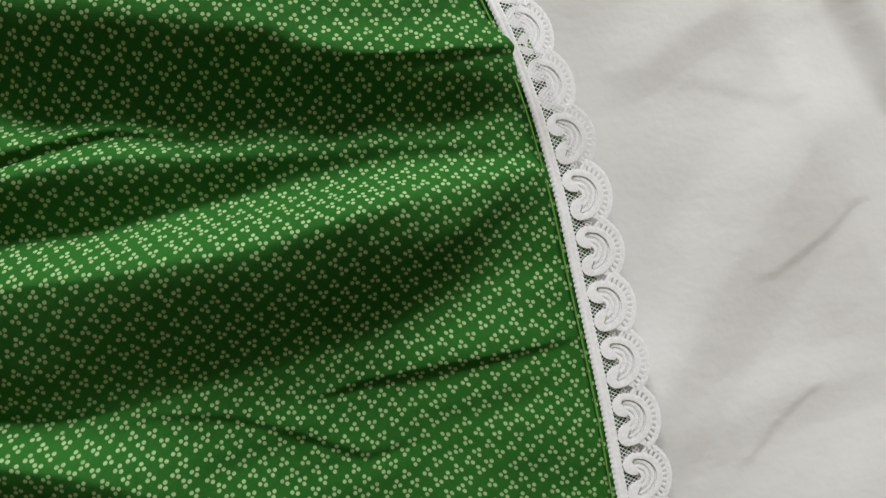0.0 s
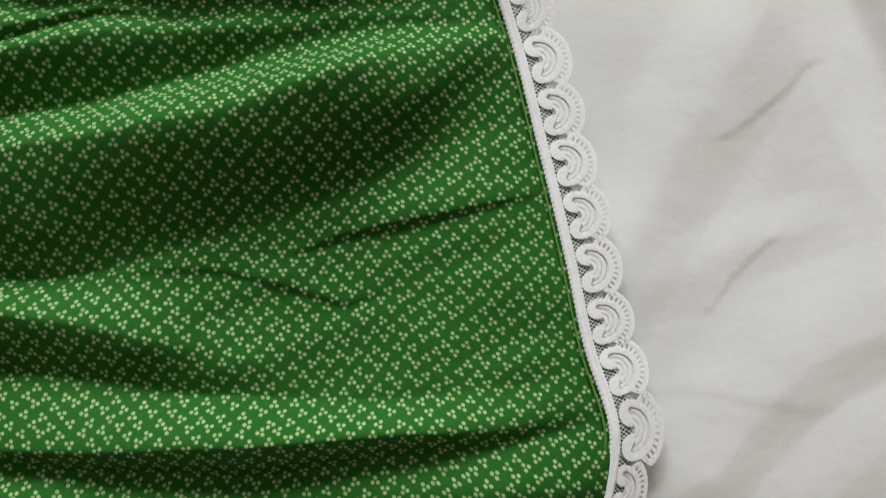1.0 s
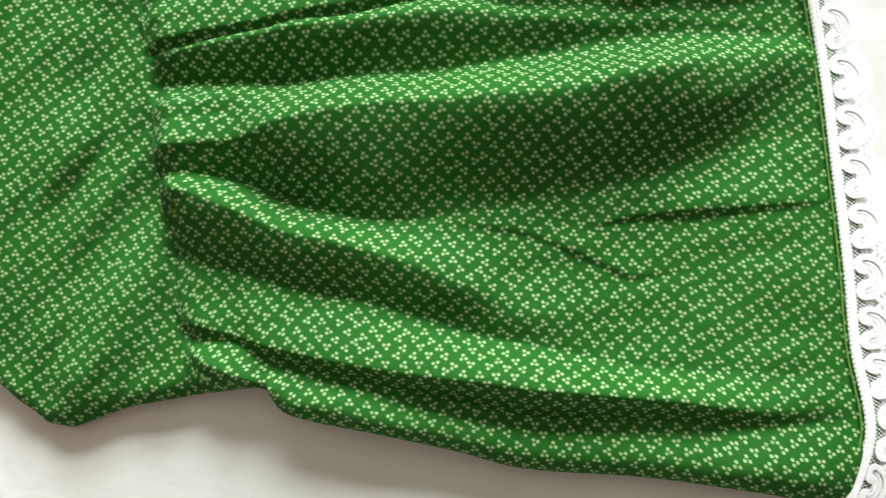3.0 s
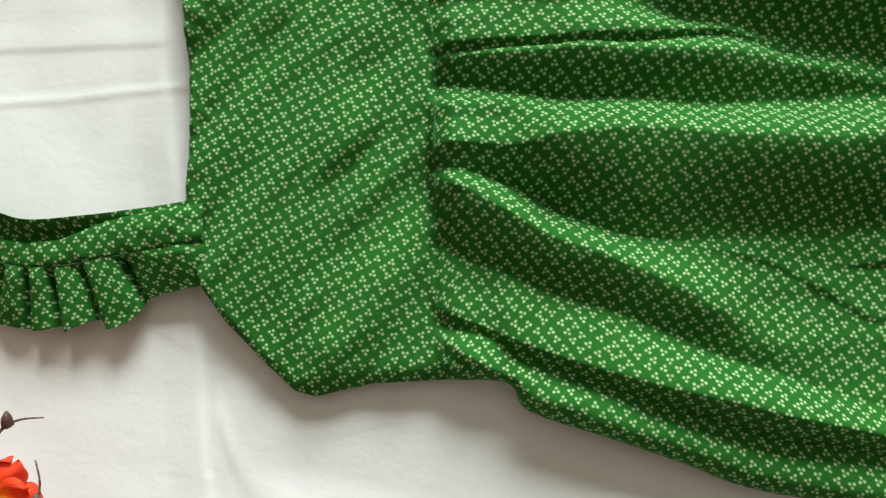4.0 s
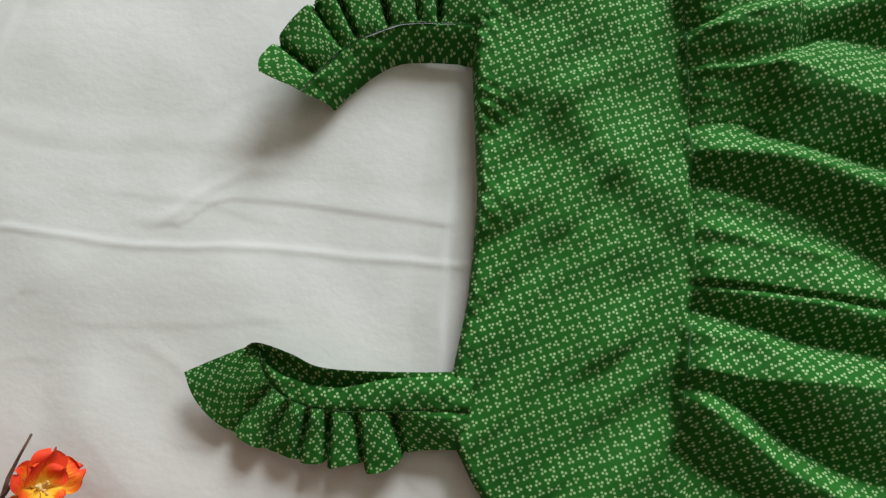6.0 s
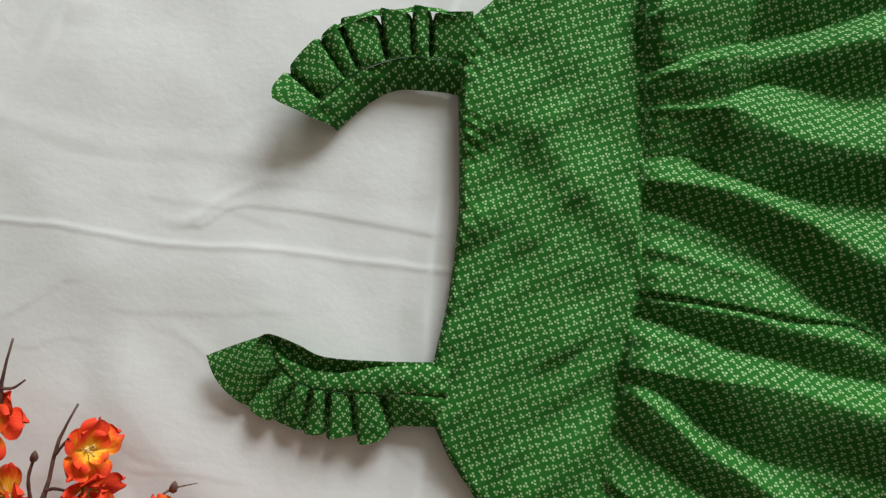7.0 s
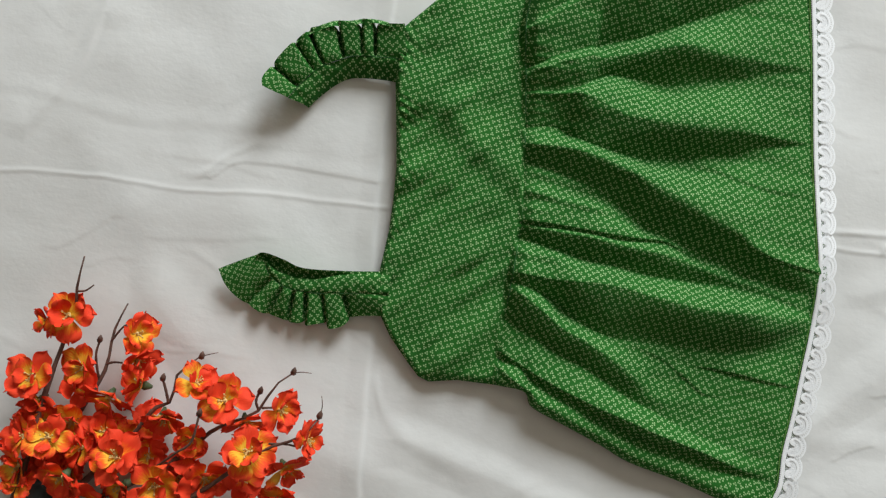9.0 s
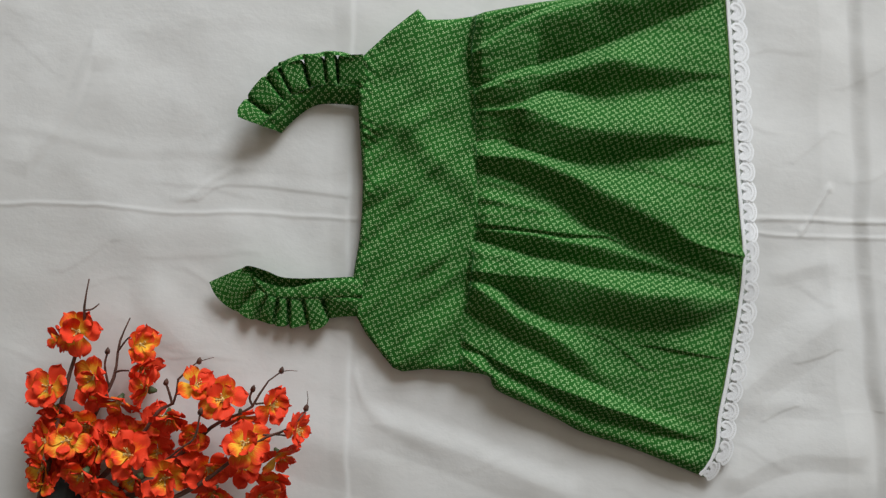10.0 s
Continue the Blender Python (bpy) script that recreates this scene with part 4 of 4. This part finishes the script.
for b in ((-0.168, -0.081, 0.035), (-0.190, -0.097, 0.034), (-0.111, -0.084, 0.038), (-0.130, -0.098, 0.036), (-0.236, -0.080, 0.020), (-0.160, -0.111, 0.056), (-0.090, -0.104, 0.060)):
    bud(*b, r=0.0019)

# blossoms, branch by branch
blossom(-0.254, -0.066, 0.026, 12, 100, 1.05)
blossom(-0.268, -0.071, 0.022, 45, 200, 0.72)
blossom(-0.215, -0.074, 0.018, 55, 20, 0.95)
blossom(-0.212, -0.090, 0.018, 60, 330, 0.92)
blossom(-0.272, -0.106, 0.024, 18, 130, 1.05)
blossom(-0.268, -0.121, 0.020, 45, 230, 0.95)
blossom(-0.244, -0.098, 0.020, 15, 200, 0.98)
blossom(-0.226, -0.114, 0.020, 62, 250, 1.0)
blossom(-0.249, -0.112, 0.014, 50, 30, 0.8)
blossom(-0.203, -0.103, 0.030, 60, 170, 1.0)
blossom(-0.187, -0.119, 0.034, 50, 280, 0.95)
blossom(-0.169, -0.097, 0.036, 42, 40, 0.85)
blossom(-0.168, -0.130, 0.034, 25, 270, 0.72)
blossom(-0.150, -0.106, 0.037, 28, 100, 1.0)
blossom(-0.138, -0.118, 0.030, 65, 290, 0.9)
blossom(-0.116, -0.107, 0.040, 50, 10, 0.92)
blossom(-0.130, -0.131, 0.055, 20, 80, 1.05)
blossom(-0.108, -0.138, 0.050, 55, 310, 0.92)
blossom(-0.096, -0.118, 0.060, 62, 0, 0.80)
blossom(-0.272, -0.143, 0.026, 40, 180, 0.95)
blossom(-0.273, -0.160, 0.026, 48, 210, 0.95)
blossom(-0.256, -0.141, 0.030, 25, 90, 0.95)
blossom(-0.226, -0.137, 0.020, 35, 60, 0.95)
blossom(-0.242, -0.162, 0.034, 35, 250, 1.0)
blossom(-0.256, -0.160, 0.016, 30, 0, 0.85)
blossom(-0.209, -0.146, 0.040, 30, 120, 1.05)
blossom(-0.184, -0.159, 0.044, 10, 300, 1.05)
blossom(-0.205, -0.163, 0.036, 40, 220, 1.0)
blossom(-0.156, -0.151, 0.042, 28, 330, 1.0)
blossom(-0.171, -0.143, 0.026, 45, 100, 0.85)
blossom(-0.136, -0.154, 0.030, 50, 20, 0.95)
blossom(-0.152, -0.170, 0.036, 30, 260, 1.0)
blossom(-0.121, -0.172, 0.034, 40, 340, 0.95)
blossom(-0.225, -0.176, 0.030, 30, 270, 1.0)
blossom(-0.190, -0.180, 0.030, 20, 240, 1.0)
blossom(-0.222, -0.152, 0.016, 20, 90, 0.9)
blossom(-0.236, -0.146, 0.026, 45, 150, 0.8)
blossom(-0.200, -0.128, 0.014, 40, 45, 0.85)
rng = random.Random(12)
for i in range(16):
    x = rng.uniform(-0.275, -0.11)
    blossom(x, rng.uniform(-0.188, -0.128) - max(0, x + 0.15) * 0.5, rng.uniform(0.012, 0.026), rng.uniform(15, 60), rng.uniform(0, 360), rng.uniform(0.75, 0.95))


# dark wrapped foot of the spray, where its stems meet
bm = bmesh.new()
axis = [(-0.252, -0.166, 0.018), (-0.257, -0.178, 0.021), (-0.264, -0.200, 0.024), (-0.271, -0.220, 0.026), (-0.277, -0.238, 0.026)]
tube(bm, [tuple(q) for q in curve(axis, 16)], [0.008 + 0.008 * (i / 15)**0.6 + 0.0008 * (-1)**i for i in range(16)], 18)
part("wrapped_base", bm, WRAP, spray, "dark ribbed plastic wrap round the stems")
